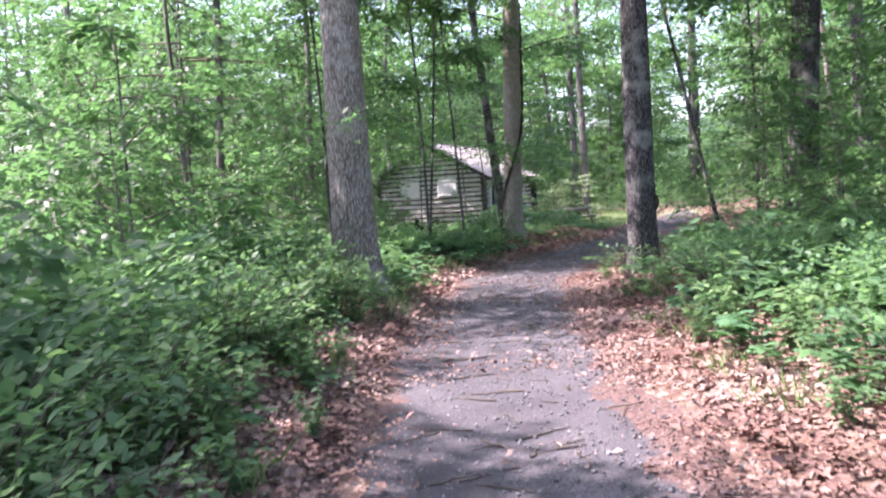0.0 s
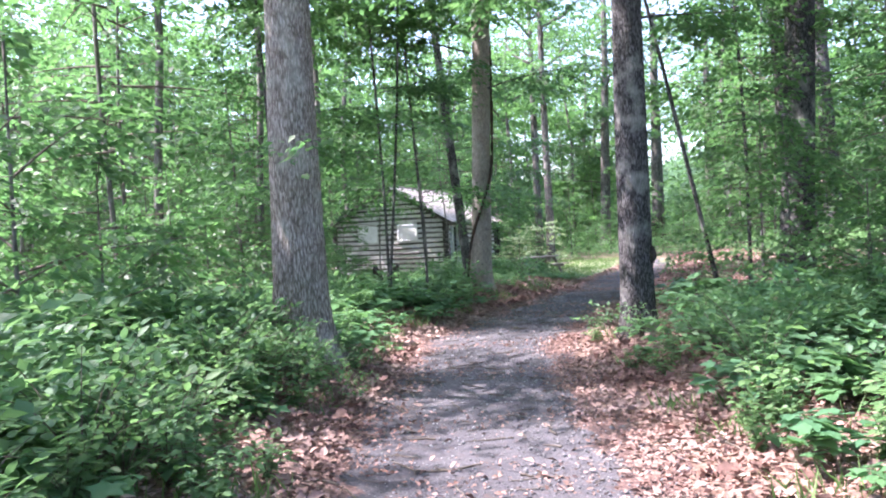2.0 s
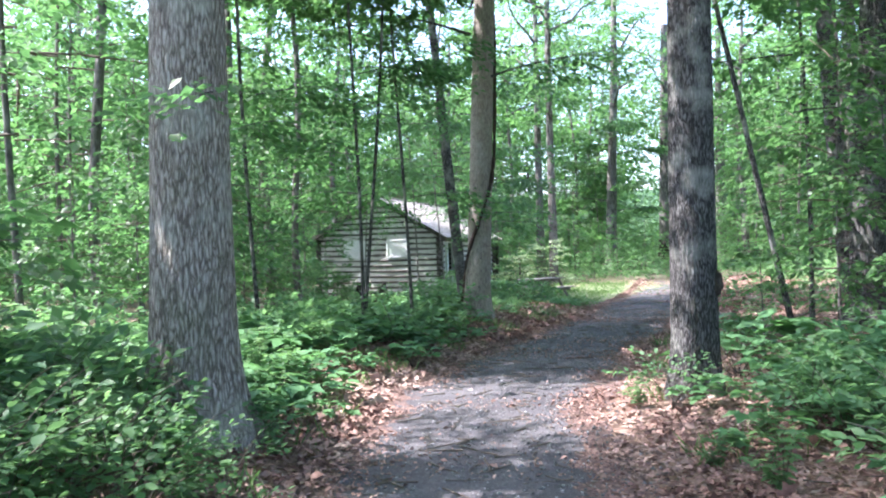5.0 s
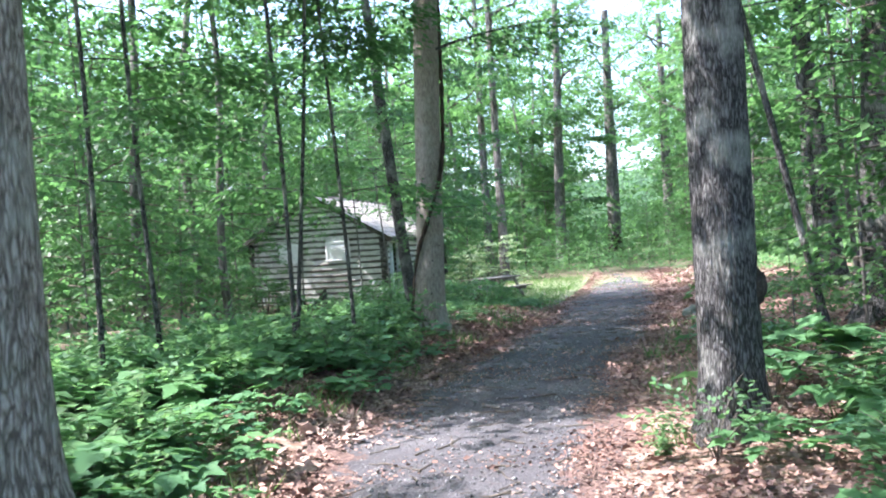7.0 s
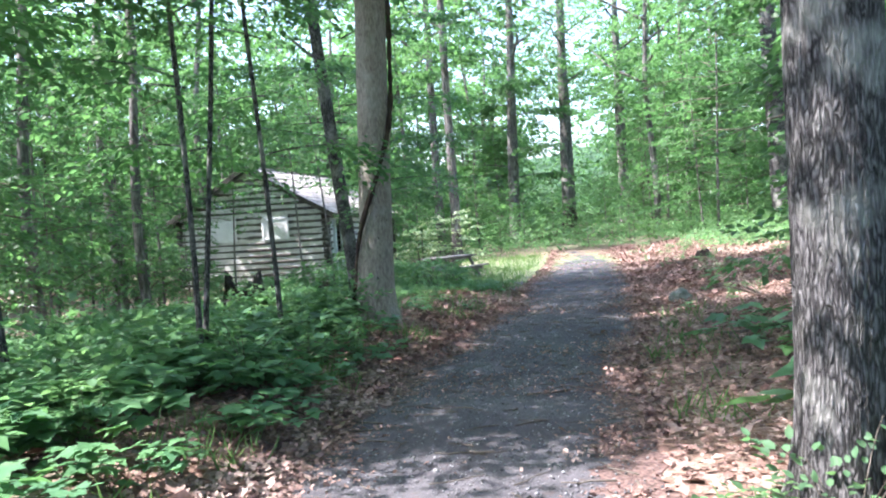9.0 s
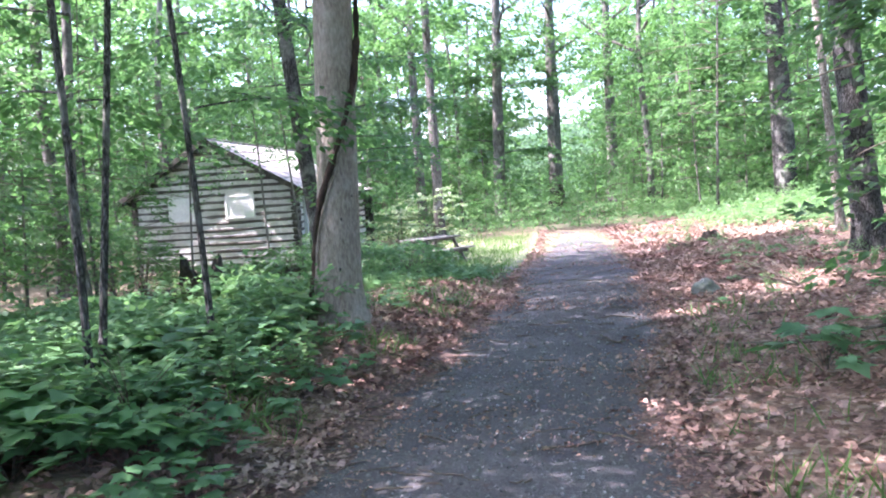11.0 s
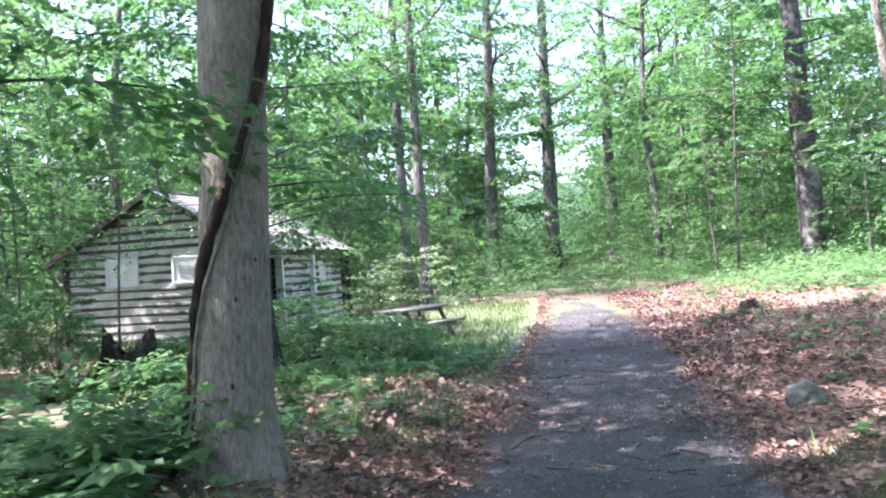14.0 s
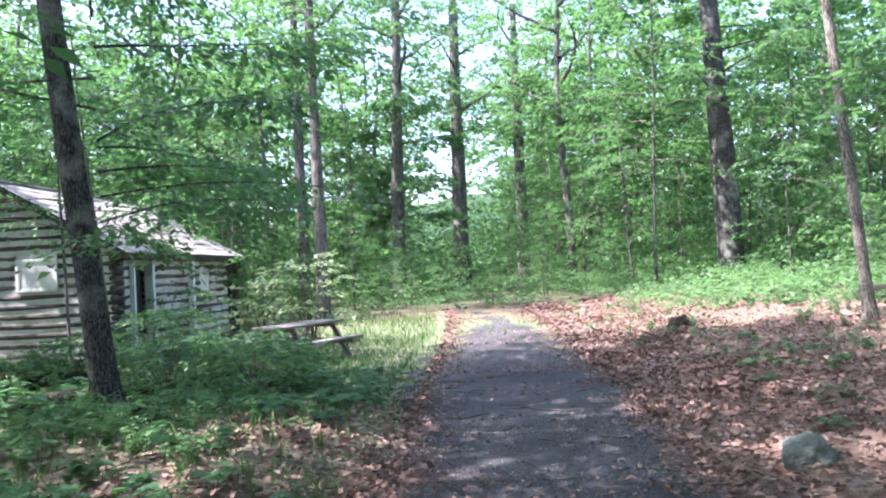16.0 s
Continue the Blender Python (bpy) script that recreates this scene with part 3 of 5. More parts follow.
def canopy_ok(x, y):
    s, a = lateral(x, y)
    if in_clearing(x, y) or (-9 < s[0] < 9.5 and 17 < a[0] < 50):
        return False
    if -22 < x < -4.5 and 6.5 < y < 36 or -4.5 <= x < 6 and 14 < y < 34:
        return False
    return abs(s[0]) > 4.0 and x > -22 + 0.2 * abs(y - 20)


# added trees: left ones, mostly unseen, cast shade; right ones fill the canopy
for k, (sx_, sy_, kind_, wide_) in enumerate([(-8.5, 4.5, 0, 1.1), (-5.6, 1.8, 1, 1.1), (-11.5, 9.0, 1, 0.9), (-4.0, 12.6, 0, 0.7), (2.4, 27.0, 2, 1.1), (-0.3, 23.2, 2, 0.9), (4.6, 30.5, 2, 1.1), (16.0, 17.5, 1, 1.1),
                                              (9.8, 8.2, 2, 1.1), (14.5, 11.0, 0, 1.1), (19.5, 15.0, 1, 1.1), (12.5, 5.0, 4, 1.1), (22.0, 20.5, 2, 1.1)]):
    spots.append((sx_, sy_))
    tree(sx_, sy_, trunks_far[kind_], CROWNS[k % 4], k * 1.7, "slender woodland tree added for shade and canopy, with grey-brown trunk and leafy crown", True, "woodland trees", 1.5, wide_)


def in_view(x, y):
    return -0.36 < math.atan2(x + 0.5, y + 1.0) and math.atan2(x - 6.0, y - 15.0) < 1.2 and y > 3


near_trees = scatter(rngw, 900, (-14, 34), (-12, 56), 6.0, canopy_ok)
for i, (x, y) in enumerate(near_trees):
    tree(x, y, trunks_far[i % 5], CROWNS[i % 4], rngw.uniform(0, 6.28), "woodland tree with a grey-brown trunk and leafy crown", i % 2 == 0, "woodland trees", rngw.uniform(-1.5, 1.5), rngw.uniform(0.85, 1.1))
far_trees = scatter(rngw, 1800, (-30, 72), (-20, 96), 6.2, lambda x, y: in_view(x, y) and canopy_ok(x, y))
for i, (x, y) in enumerate(far_trees):
    tree(x, y, trunks_far[i % 5], CROWNS_FAR[i % 3], rngw.uniform(0, 6.28), "woodland tree with a grey-brown trunk and leafy crown", False, "woodland trees", rngw.uniform(-2, 1), rngw.uniform(0.9, 1.2))

# ---- understory ----
def sapling_meshes(seed, tall, reach, n_spray, per, size, low):
    rng = np.random.default_rng(seed)
    per_fan = 6
    n_fan = n_spray // per_fan
    fz = np.linspace(low, tall * 0.97, n_fan) + rng.normal(0, 0.1, n_fan)
    ang = np.arange(n_fan) * 2.4 + rng.normal(0, 0.35, n_fan)
    out = reach * (1.1 - 0.7 * (fz - low) / (tall - low)) * rng.uniform(0.7, 1.25, n_fan)
    foot = np.stack([np.zeros(n_fan), np.zeros(n_fan), fz], -1)
    rise = rng.uniform(-0.25, 0.9, n_fan)
    start, head, ln = fans(rng, foot, ang, out, rise, per_fan)
    v, f = leaf_geo(*sprays(rng, start, head, ln, per, size, 0.2, 0.36), T_DIAMOND)
    twigs = []
    for i in range(n_fan):
        u = np.linspace(0, 1, 5)
        line = foot[i] + np.stack([np.cos(ang[i]) * out[i] * u, np.sin(ang[i]) * out[i] * u, rise[i] * u - 0.16 * out[i] * u ** 2], -1)
        twigs.append(tube(line, 0.004 + (0.006 + 0.0012 * tall) * (1 - u), 4))
    tv, tf = joined(twigs)
    return mesh_np("foliage", v, f, LEAF), mesh_np("branching", tv, tf, TWIG, True), trunk_mesh("trunk", tall, 0.014 + 0.0042 * tall, BARK_FAR, (rng.normal(0, 0.03), rng.normal(0, 0.03)), 8, 18, 0, 9, 0.3, 0.08, seed, 0.3)


SAPLINGS = [sapling_meshes(70 + i, t_, r_, n_, 20, sz_, lo_) for i, (t_, r_, n_, sz_, lo_) in enumerate(
    [(5.5, 1.9, 108, 0.15, 0.7), (7.5, 2.3, 138, 0.155, 1.3), (9.5, 2.6, 144, 0.165, 3.0), (4.0, 1.6, 84, 0.14, 0.4), (3.0, 1.4, 66, 0.135, 0.25), (9.0, 2.6, 96, 0.15, 4.0)])]


def sapling(x, y, k, turn, scale, label="young understory tree with layered green leaves", group="understory saplings"):
    ob = new("sapling")
    ob.matrix_basis = Matrix.Translation((x, y, hz(x, y))) @ Matrix.Rotation(turn, 4, "Z") @ Matrix.Scale(scale, 4)
    f_, t_, s_ = SAPLINGS[k]
    tagged(piece("foliage", f_, ob), kind="stuff"), tagged(piece("branching", t_, ob), kind="stuff"), piece("trunk", s_, ob)
    return tagged(ob, label, "sapling", group)


def under_ok(x, y):
    s, a = lateral(x, y)
    s, a = s[0], a[0]
    if -11.5 < s < 8.5 and 20 < a < 50:
        return False
    if s > 0 and 14 < a < 36 and s < 8:
        return False
    if s > 0 and a < 12 and s < 6.2:
        return False
    if abs(s) < (3.6 if s > 0 else 3.4):
        return False
    if (x + 0.8) ** 2 + (y - 14) ** 2 < 7 or (x + 2.2) ** 2 + (y - 6.6) ** 2 < 5:
        return False
    if (x - 8.6) ** 2 + (y - 40) ** 2 < 30:
        return False
    # the view over the low plants to the cabin stays free
    if -8.0 < s < 0 and 7 < a < 30 and 1.0 < x < 12:
        return False
    return True


spots = list(NAMED)
under = scatter(rngw, 1500, (-12, 22), (3, 34), 2.3, lambda x, y: in_view(x, y) and under_ok(x, y))
for i, (x, y) in enumerate(under[:135]):
    k = int(rngw.integers(0, 6))
    sapling(x, y, 3 + k % 2 if -10 < x < -1.5 and 5 < y < 16 else k, rngw.uniform(0, 6.28), rngw.uniform(0.8, 1.2))
under = scatter(rngw, 2500, (-16, 62), (30, 76), 2.9, lambda x, y: in_view(x, y) and under_ok(x, y))
under.sort(key=lambda p: (p[0] - 14) ** 2 + (p[1] - 30) ** 2)
for i, (x, y) in enumerate(under[:165]):
    sapling(x, y, int(rngw.choice([0, 1, 2, 3, 4, 0, 1, 3])), rngw.uniform(0, 6.28), rngw.uniform(0.9, 1.35))

# leafy edge round the clearing
edge = scatter(rngw, 900, (2, 46), (26, 66), 1.7, lambda x, y: (lambda s, a: (47.5 < a < 54 and -15 < s < 14) or (24 < a < 54 and 8.8 < s < 12))(*(float(q[0]) for q in lateral(x, y))))
for i, (x, y) in enumerate(edge[:85]):
    sapling(x, y, int(rngw.choice([3, 4, 4, 0])), rngw.uniform(0, 6.28), rngw.uniform(0.5, 0.95), "low leafy young tree at the edge of the clearing", "young trees round the clearing")

# low shrubs closing the edge of the clearing
re_ = np.random.default_rng(77)
ea = np.concatenate([re_.uniform(45.5, 56, 1300), re_.uniform(20, 52, 500), re_.uniform(37, 54, 1200)])
eo = np.concatenate([re_.uniform(-15, 14, 1300), re_.uniform(8.2, 13, 500), 4.0 + re_.uniform(0, 1, 1200) ** 0.8 * 7])
etall = np.concatenate([np.full(1800, 1.5), np.full(1200, 0.65)])
ec, eu = centre_at(ea)
exy = ec + np.stack([eu[:, 1], -eu[:, 0]], -1) * eo[:, None]
es = np.stack([exy[:, 0], exy[:, 1], height(exy[:, 0], exy[:, 1]) + etall * re_.uniform(0.07, 1, 3000) * re_.uniform(0.3, 1, 3000)], -1)
eh = np.stack([re_.normal(0, 1, 3000), re_.normal(0, 1, 3000), re_.normal(0.1, 0.2, 3000)], -1)
ev, ef = leaf_geo(*sprays(re_, es, eh, re_.uniform(0.5, 1.1, 3000), 15, 0.155), T_DIAMOND)
tagged(new("undergrowth", mesh_np("undergrowth", ev, ef, HERB)), "low green shrubs along the edge of the clearing", "undergrowth", kind="stuff")

# shaded undergrowth beneath the trees beyond the clearing
uxy = np.stack([re_.uniform(-12, 74, 16000), re_.uniform(26, 92, 16000)], -1)
us, ua = lateral(uxy[:, 0], uxy[:, 1])
beyond = ((ua > 51) | (us > 11) | (us < -17)) & (np.hypot(uxy[:, 0] - 24, uxy[:, 1] - 40) < 52)
uxy = uxy[beyond][:4600]
un = len(uxy)
ustart = np.stack([uxy[:, 0], uxy[:, 1], height(uxy[:, 0], uxy[:, 1]) + re_.uniform(0, 1, un) ** 1.4 * 4.0], -1)
uhead = np.stack([re_.normal(0, 1, un), re_.normal(0, 1, un), re_.normal(0, 0.15, un)], -1)
uv_, uf_ = leaf_geo(*sprays(re_, ustart, uhead, re_.uniform(1.0, 2.2, un), 14, 0.27), T_DIAMOND)
tagged(new("undergrowth", mesh_np("undergrowth", uv_, uf_, CANOPY)), "tall green undergrowth beneath the trees beyond the clearing", "undergrowth", kind="stuff")

# wooded rise that closes the view
bth = np.linspace(0, 2 * np.pi, 181)
btop = 13 + 1.6 * np.sin(bth * 9) + 1.2 * np.sin(bth * 23 + 1) + 0.8 * np.sin(bth * 51 + 2)
brow = [np.stack([16 + r_ * np.cos(bth), 30 + r_ * np.sin(bth), q_ * btop - 1], -1) for r_, q_ in ((86, 0.0), (90, 0.55), (97, 0.9), (108, 1.0))]
WOOD_FAR = rough_mat("far_wood", (0.025, 0.06, 0.028), (0.05, 0.11, 0.05), (0.10, 0.18, 0.08), 0.35, (1, 1, 1), 1.6, 0.95, 1.0, 1.2)
tagged(new("backdrop", mesh_np("backdrop", np.concatenate(brow), grid_faces(4, 181), WOOD_FAR, True)), "distant wooded rise closing the view", "backdrop", kind="structure")

# distant wood, all round
rf = np.random.default_rng(9)
nf = 7000
fa = np.concatenate([rf.uniform(0.3, 2.6, 6500), rf.uniform(2.6, 6.6, 500)])
fr = rf.uniform(40, 74, nf)
fx, fy = 16 + fr * np.cos(fa), 30 + fr * np.sin(fa)
fstart = np.stack([fx, fy, height(fx, fy) + rf.uniform(0, 1, nf) ** 1.3 * 19], -1)
fhead = np.stack([rf.normal(0, 1, nf), rf.normal(0, 1, nf), rf.normal(0, 0.1, nf)], -1)
fv, ff = leaf_geo(*sprays(rf, fstart, fhead, rf.uniform(1.8, 3.5, nf), 15, 0.46), T_DIAMOND)
tagged(new("distant_foliage", mesh_np("distant_foliage", fv, ff, CANOPY)), "distant green woodland foliage behind the trees", "foliage", kind="stuff")

# ---- cabin ----
CABIN = pose(8.6, 37.53, 0.0, 0, 0, -36.5)
cabin = new("log_cabin")
cabin.matrix_basis = CABIN
tagged(cabin, "small weathered log cabin with white chinking and pale roof", "cabin")
COURSE, WALL_W, WALL_L, EAVE_Z, APEX_Z = 0.215, 2.6, 7.3, 2.35, 3.95
LOG_MESH = []
for i in range(3):
    rl = np.random.default_rng(200 + i)
    xs = np.linspace(-0.5, 0.5, 12)
    pts = np.stack([xs, 0.006 * np.sin(xs * 9 + i), 0.008 * np.sin(xs * 7 + 2 * i)], -1)
    v, f = tube(pts, 0.070 + 0.006 * np.sin(xs * 13 + i) + rl.normal(0, 0.002, 12), 10)
    caps = bmesh.new()
    me_ = mesh_np("log", v, f, LOGS, True)
    caps.from_mesh(me_)
    bmesh.ops.holes_fill(caps, edges=[e for e in caps.edges if e.is_boundary], sides=0)
    caps.to_mesh(me_)
    caps.free()
    LOG_MESH.append(me_)


def log(x0, x1, y, z, along_y=False, jitter=0.0):
    ln, mid = x1 - x0, (x0 + x1) / 2
    at = Matrix.Translation((y, mid, z) if along_y else (mid, y, z))
    if along_y:
        at = at @ Matrix.Rotation(math.pi / 2, 4, "Z")
    return piece("log", LOG_MESH[int(abs(x0 * 7 + z * 13)) % 3], cabin, at=at @ Matrix.Diagonal((ln, 1, 1, 1)) @ Matrix.Rotation(z * 3, 4, "X"))


WINDOWS = [(-1.0, 0.42), (0.88, 0.42)]
WZ0, WZ1 = 1.50, 2.22
for i in range(18):
    z = 0.10 + i * COURSE
    half = WALL_W + 0.16 if z < EAVE_Z else WALL_W * (APEX_Z - 0.10 - z) / (APEX_Z - 0.10 - EAVE_Z)
    if half < 0.2:
        continue
    cuts = [(-half, half)]
    if z + 0.08 > WZ0 and z - 0.08 < WZ1:
        cuts = [(-half, -1.47), (-0.53, 0.41), (1.35, half)]
    for a_, b_ in cuts:
        log(a_, b_, 0.0, z)
    if z < EAVE_Z:
        z2 = z + COURSE / 2
        if z2 < EAVE_Z:
            if z2 < 2.05:
                log(-0.16, 0.55, WALL_W, z2, True), log(1.65, 4.9 if z2 > 1.2 and z2 < 2.0 else WALL_L + 0.1, WALL_W, z2, True)
                if 1.2 < z2 < 2.0:
                    log(5.7, WALL_L + 0.1, WALL_W, z2, True)
            else:
                log(-0.16, WALL_L + 0.1, WALL_W, z2, True)
            log(-0.16, WALL_L + 0.1, -WALL_W, z2, True)
        log(-half, half, WALL_L, z)

# chinking: thin walls between the logs, left open at windows and door
def panel(name, x0, x1, y0, y1, z0, z1, material, label="", bevel=0.0):
    return part(name, box(x1 - x0, y1 - y0, z1 - z0, ((x0 + x1) / 2, (y0 + y1) / 2, (z0 + z1) / 2), bevel), material, cabin, label)


for x0, x1, z0, z1 in [(-2.6, 2.6, 0, WZ0), (-2.6, -1.47, WZ0, WZ1), (-0.53, 0.41, WZ0, WZ1), (1.35, 2.6, WZ0, WZ1), (-2.6, 2.6, WZ1, 2.37)]:
    panel("chinking", x0, x1, -0.052, 0.055, z0, z1, CHINK, "white lime chinking between logs")
gb = bmesh.new()
vs_ = [gb.verts.new(c) for c in [(-2.5, -0.05, 2.372), (2.5, -0.05, 2.372), (0, -0.05, 3.84), (-2.5, 0.05, 2.372), (2.5, 0.05, 2.372), (0, 0.05, 3.84)]]
for q in [(0, 1, 2), (5, 4, 3), (0, 3, 4, 1), (1, 4, 5, 2), (2, 5, 3, 0)]:
    gb.faces.new([vs_[j] for j in q])
part("chinking", gb, CHINK, cabin)
for y0, y1, z0, z1 in [(0.06, 0.55, 0, 2.3), (1.65, 4.9, 0, 2.3), (4.9, 5.7, 0, 1.2), (4.9, 5.7, 2.0, 2.3), (5.7, 7.2, 0, 2.3), (0.55, 1.65, 2.05, 2.3)]:
    panel("chinking", 2.55, 2.65, y0, y1, z0, z1, CHINK)
panel("chinking", -2.65, -2.55, 0.06, 7.2, 0, 2.3, CHINK)
panel("chinking", -2.54, 2.54, 7.25, 7.35, 0, 2.3, CHINK)
panel("door", 2.40, 2.46, 0.58, 1.62, 0.0, 2.05, TRIM, "dark closed plank door in shadow")
for y0, y1 in [(0.55, 0.63), (1.57, 1.69)]:
    panel("door_frame", 2.55, 2.76, y0, y1, 0.0, 2.05, WHITE)
for wx, hw_ in WINDOWS:
    w = panel("window", wx - hw_, wx + hw_, -0.105, -0.05, WZ0 + 0.03, WZ1 - 0.03, WHITE, "window closed with a white-painted board")
    for a_, b_, c_, d_ in [(wx - 0.47, wx - 0.39, WZ0, WZ1), (wx + 0.39, wx + 0.47, WZ0, WZ1), (wx - 0.39, wx + 0.39, WZ0, WZ0 + 0.06), (wx - 0.39, wx + 0.39, WZ1 - 0.06, WZ1)]:
        part("window_frame", box(b_ - a_, 0.075, d_ - c_, ((a_ + b_) / 2, -0.085, (c_ + d_) / 2)), WHITE, w)
panel("window", 2.60, 2.64, 4.95, 5.65, 1.25, 1.95, WHITE, "window closed with a pale board")
# roof: lapped courses on both slopes, with bargeboards
slope = math.atan2(APEX_Z - 2.22, 3.02)
run = 3.02 / math.cos(slope)
for side in (-1, 1):
    for k in range(9):
        d0 = run * k / 9
        mid = d0 + run / 18
        cx0, cz0 = side * (3.02 - mid * math.cos(slope)), 2.22 + mid * math.sin(slope) + 0.035
        bm = box(run / 9 + 0.05, WALL_L + 0.75, 0.022, (0, 0, 0), 0.003)
        part("roof_course", bm, ROOF, cabin, "pale grey roofing course", Matrix.Translation((cx0, WALL_L / 2, cz0)) @ Matrix.Rotation(side * (slope - 0.03), 4, "Y"))
    for yy in (-0.36, WALL_L + 0.36):
        bm = box(run + 0.1, 0.035, 0.15, (0, 0, 0), 0.004)
        part("bargeboard", bm, TRIM, cabin, "", Matrix.Translation((side * 1.51, yy, 2.22 + 0.5 * (APEX_Z - 2.22) - 0.04)) @ Matrix.Rotation(side * slope, 4, "Y"))
    bm = box(0.03, WALL_L + 0.7, 0.12, (side * 3.0, WALL_L / 2, 2.17), 0.004)
    part("fascia", bm, TRIM, cabin)
part("ridge_cap", box(0.22, WALL_L + 0.76, 0.03, (0, WALL_L / 2, APEX_Z + 0.035), 0.01), ROOF, cabin)
for yy, m_ in ((3.6, WHITE), (7.15, TRIM)):
    panel("porch_post", 2.82, 2.96, yy, yy + 0.14, 0, 2.2, m_, "", 0.01)

# ---- picnic table ----
table = new("picnic_table")
tx, ty = 12.9, 31.2
table.matrix_basis = pose(tx, ty, hz(tx, ty) - 0.03, 0, 0, 31)
tagged(table, "weathered grey wooden picnic table standing in long grass", "table")
for k in range(5):
    part("tabletop_plank", box(1.85, 0.135, 0.04, (0, (k - 2) * 0.145, 0.73)), TABLE, table)
for yb in (-0.66, 0.66):
    for k in (-0.5, 0.5):
        part("bench_plank", box(1.85, 0.125, 0.04, (0, yb + k * 0.135, 0.44)), TABLE, table)
for xb in (-0.62, 0.62):
    part("cross_beam", box(0.045, 1.5, 0.09, (xb, 0, 0.375)), TABLE, table)
    part("cross_beam", box(0.045, 0.7, 0.07, (xb, 0, 0.675)), TABLE, table)
    for sgn in (-1, 1):
        part("leg", box(0.045, 0.09, 0.84, (0, 0, 0)), TABLE, table, "", Matrix.Translation((xb + 0.047, sgn * 0.46, 0.34)) @ Matrix.Rotation(sgn * 0.52, 4, "X"))


# ---- rocks, stumps, fallen wood ----
def rock(x, y, sx, sy, sz, seed, label):
    bm = bmesh.new()
    bmesh.ops.create_icosphere(bm, subdivisions=4, radius=1)
    for v in bm.verts:
        n_ = noise.noise(v.co * 1.3 + Vector((seed, 0, 0))) * 0.35 + noise.noise(v.co * 4 + Vector((0, seed, 0))) * 0.08
        v.co *= 1 + n_
        v.co = Vector((v.co.x * sx, v.co.y * sy, v.co.z * sz))
    me = bpy.data.meshes.new("rock")
    bm.to_mesh(me)
    bm.free()
    me.materials.append(STONE)
    me.polygons.foreach_set("use_smooth", np.ones(len(me.polygons), bool))
    ob = new("rock", me)
    ob.matrix_basis = pose(x, y, hz(x, y) + sz * 0.35, 0, 0, seed * 40)
    return tagged(ob, label, "rock")


rock(12.3, 20.6, 0.24, 0.17, 0.14, 1.0, "rounded grey-green boulder lying in dry leaves")


def fallen(x0, y0, x1, y1, r, label, material=DEAD, lift=0.0, seed=1, name="fallen_log"):
    t = np.linspace(0, 1, 30)
    pts = np.stack([(x1 - x0) * t, (y1 - y0) * t + 0.05 * np.sin(t * 7 + seed), np.zeros(30)], -1)
    pts[:, 2] = height(x0 + pts[:, 0], y0 + pts[:, 1]) + r * 0.7 + lift * t + 0.02 * np.sin(t * 11 + seed)
    v, f = tube(pts, r * (1 - 0.35 * t) * (1 + 0.06 * np.sin(t * 23 + seed)), 12)
    me = mesh_np(name, v, f, material, True)
    bm = bmesh.new()
    bm.from_mesh(me)
    bmesh.ops.holes_fill(bm, edges=[e for e in bm.edges if e.is_boundary], sides=0)
    bm.to_mesh(me)
    bm.free()
    ob = new(name, me)
    ob.location = (x0, y0, 0)
    return tagged(ob, label, "log")


fallen(5.6, 28.4, 11.2, 29.6, 0.16, "dark rotting fallen log half hidden by low plants")
fallen(8.2, 33.4, 10.0, 33.0, 0.17, "blackened broken log beside the cabin wall", seed=3)
fallen(23.4, 26.0, 26.2, 25.4, 0.15, "dark fallen log lying on the bank", seed=4)
fallen(23.6, 26.9, 26.4, 26.4, 0.16, "dark fallen log lying on the bank", seed=5)
fallen(9.5, 17.3, 11.4, 16.3, 0.022, "thin bare fallen branch on the dry leaves", TWIG, 0.1, 8, "fallen_branch")
fallen(8.9, 20.9, 10.0, 21.3, 0.012, "thin crooked stick lying at the path edge", TWIG, 0.03, 9, "fallen_branch")
fallen(27.5, 50.4, 33.0, 53.0, 0.13, "fallen grey trunk along the clearing edge", TWIG, 0.25, 6)


def stump(x, y, r, tall, label, seed):
    rng = np.random.default_rng(seed)
    segs, rings = 28, 14
    th = np.linspace(0, 2 * np.pi, segs, endpoint=False)[None]
    t = np.linspace(0, 1, rings)[:, None]
    top = tall * (0.75 + 0.25 * np.sin(2 * th + seed) + 0.12 * np.sin(7 * th) + 0.08 * np.sin(11 * th + 2))
    z = t * top - 0.15 * (1 - t)
    rr = r * (1 + 0.5 * np.exp(-z / 0.2) * (1 + 0.3 * np.cos(5 * th))) * (1 + 0.05 * np.sin(13 * th + 3 * t))
    v = np.stack([rr * np.cos(th), rr * np.sin(th), z], -1).reshape(-1, 3)
    inner = v[-segs:] * np.array([0.6, 0.6, 0.8])
    vv = np.concatenate([v, inner])
    ff_ = np.concatenate([grid_faces(rings + 1, segs, True)])
    ob = new("stump", mesh_np("stump", vv, ff_, DEAD, True))
    ob.location = (x, y, hz(x, y))
    return tagged(ob, label, "stump")


stump(7.35, 33.0, 0.5, 0.9, "dark upturned rotten stump before the cabin", 2)
stump(32.6, 55.0, 0.5, 1.7, "tall dark broken stump at the clearing edge", 5)
stump(19.7, 28.3, 0.16, 0.22, "small dark stump on the leafy bank", 7)
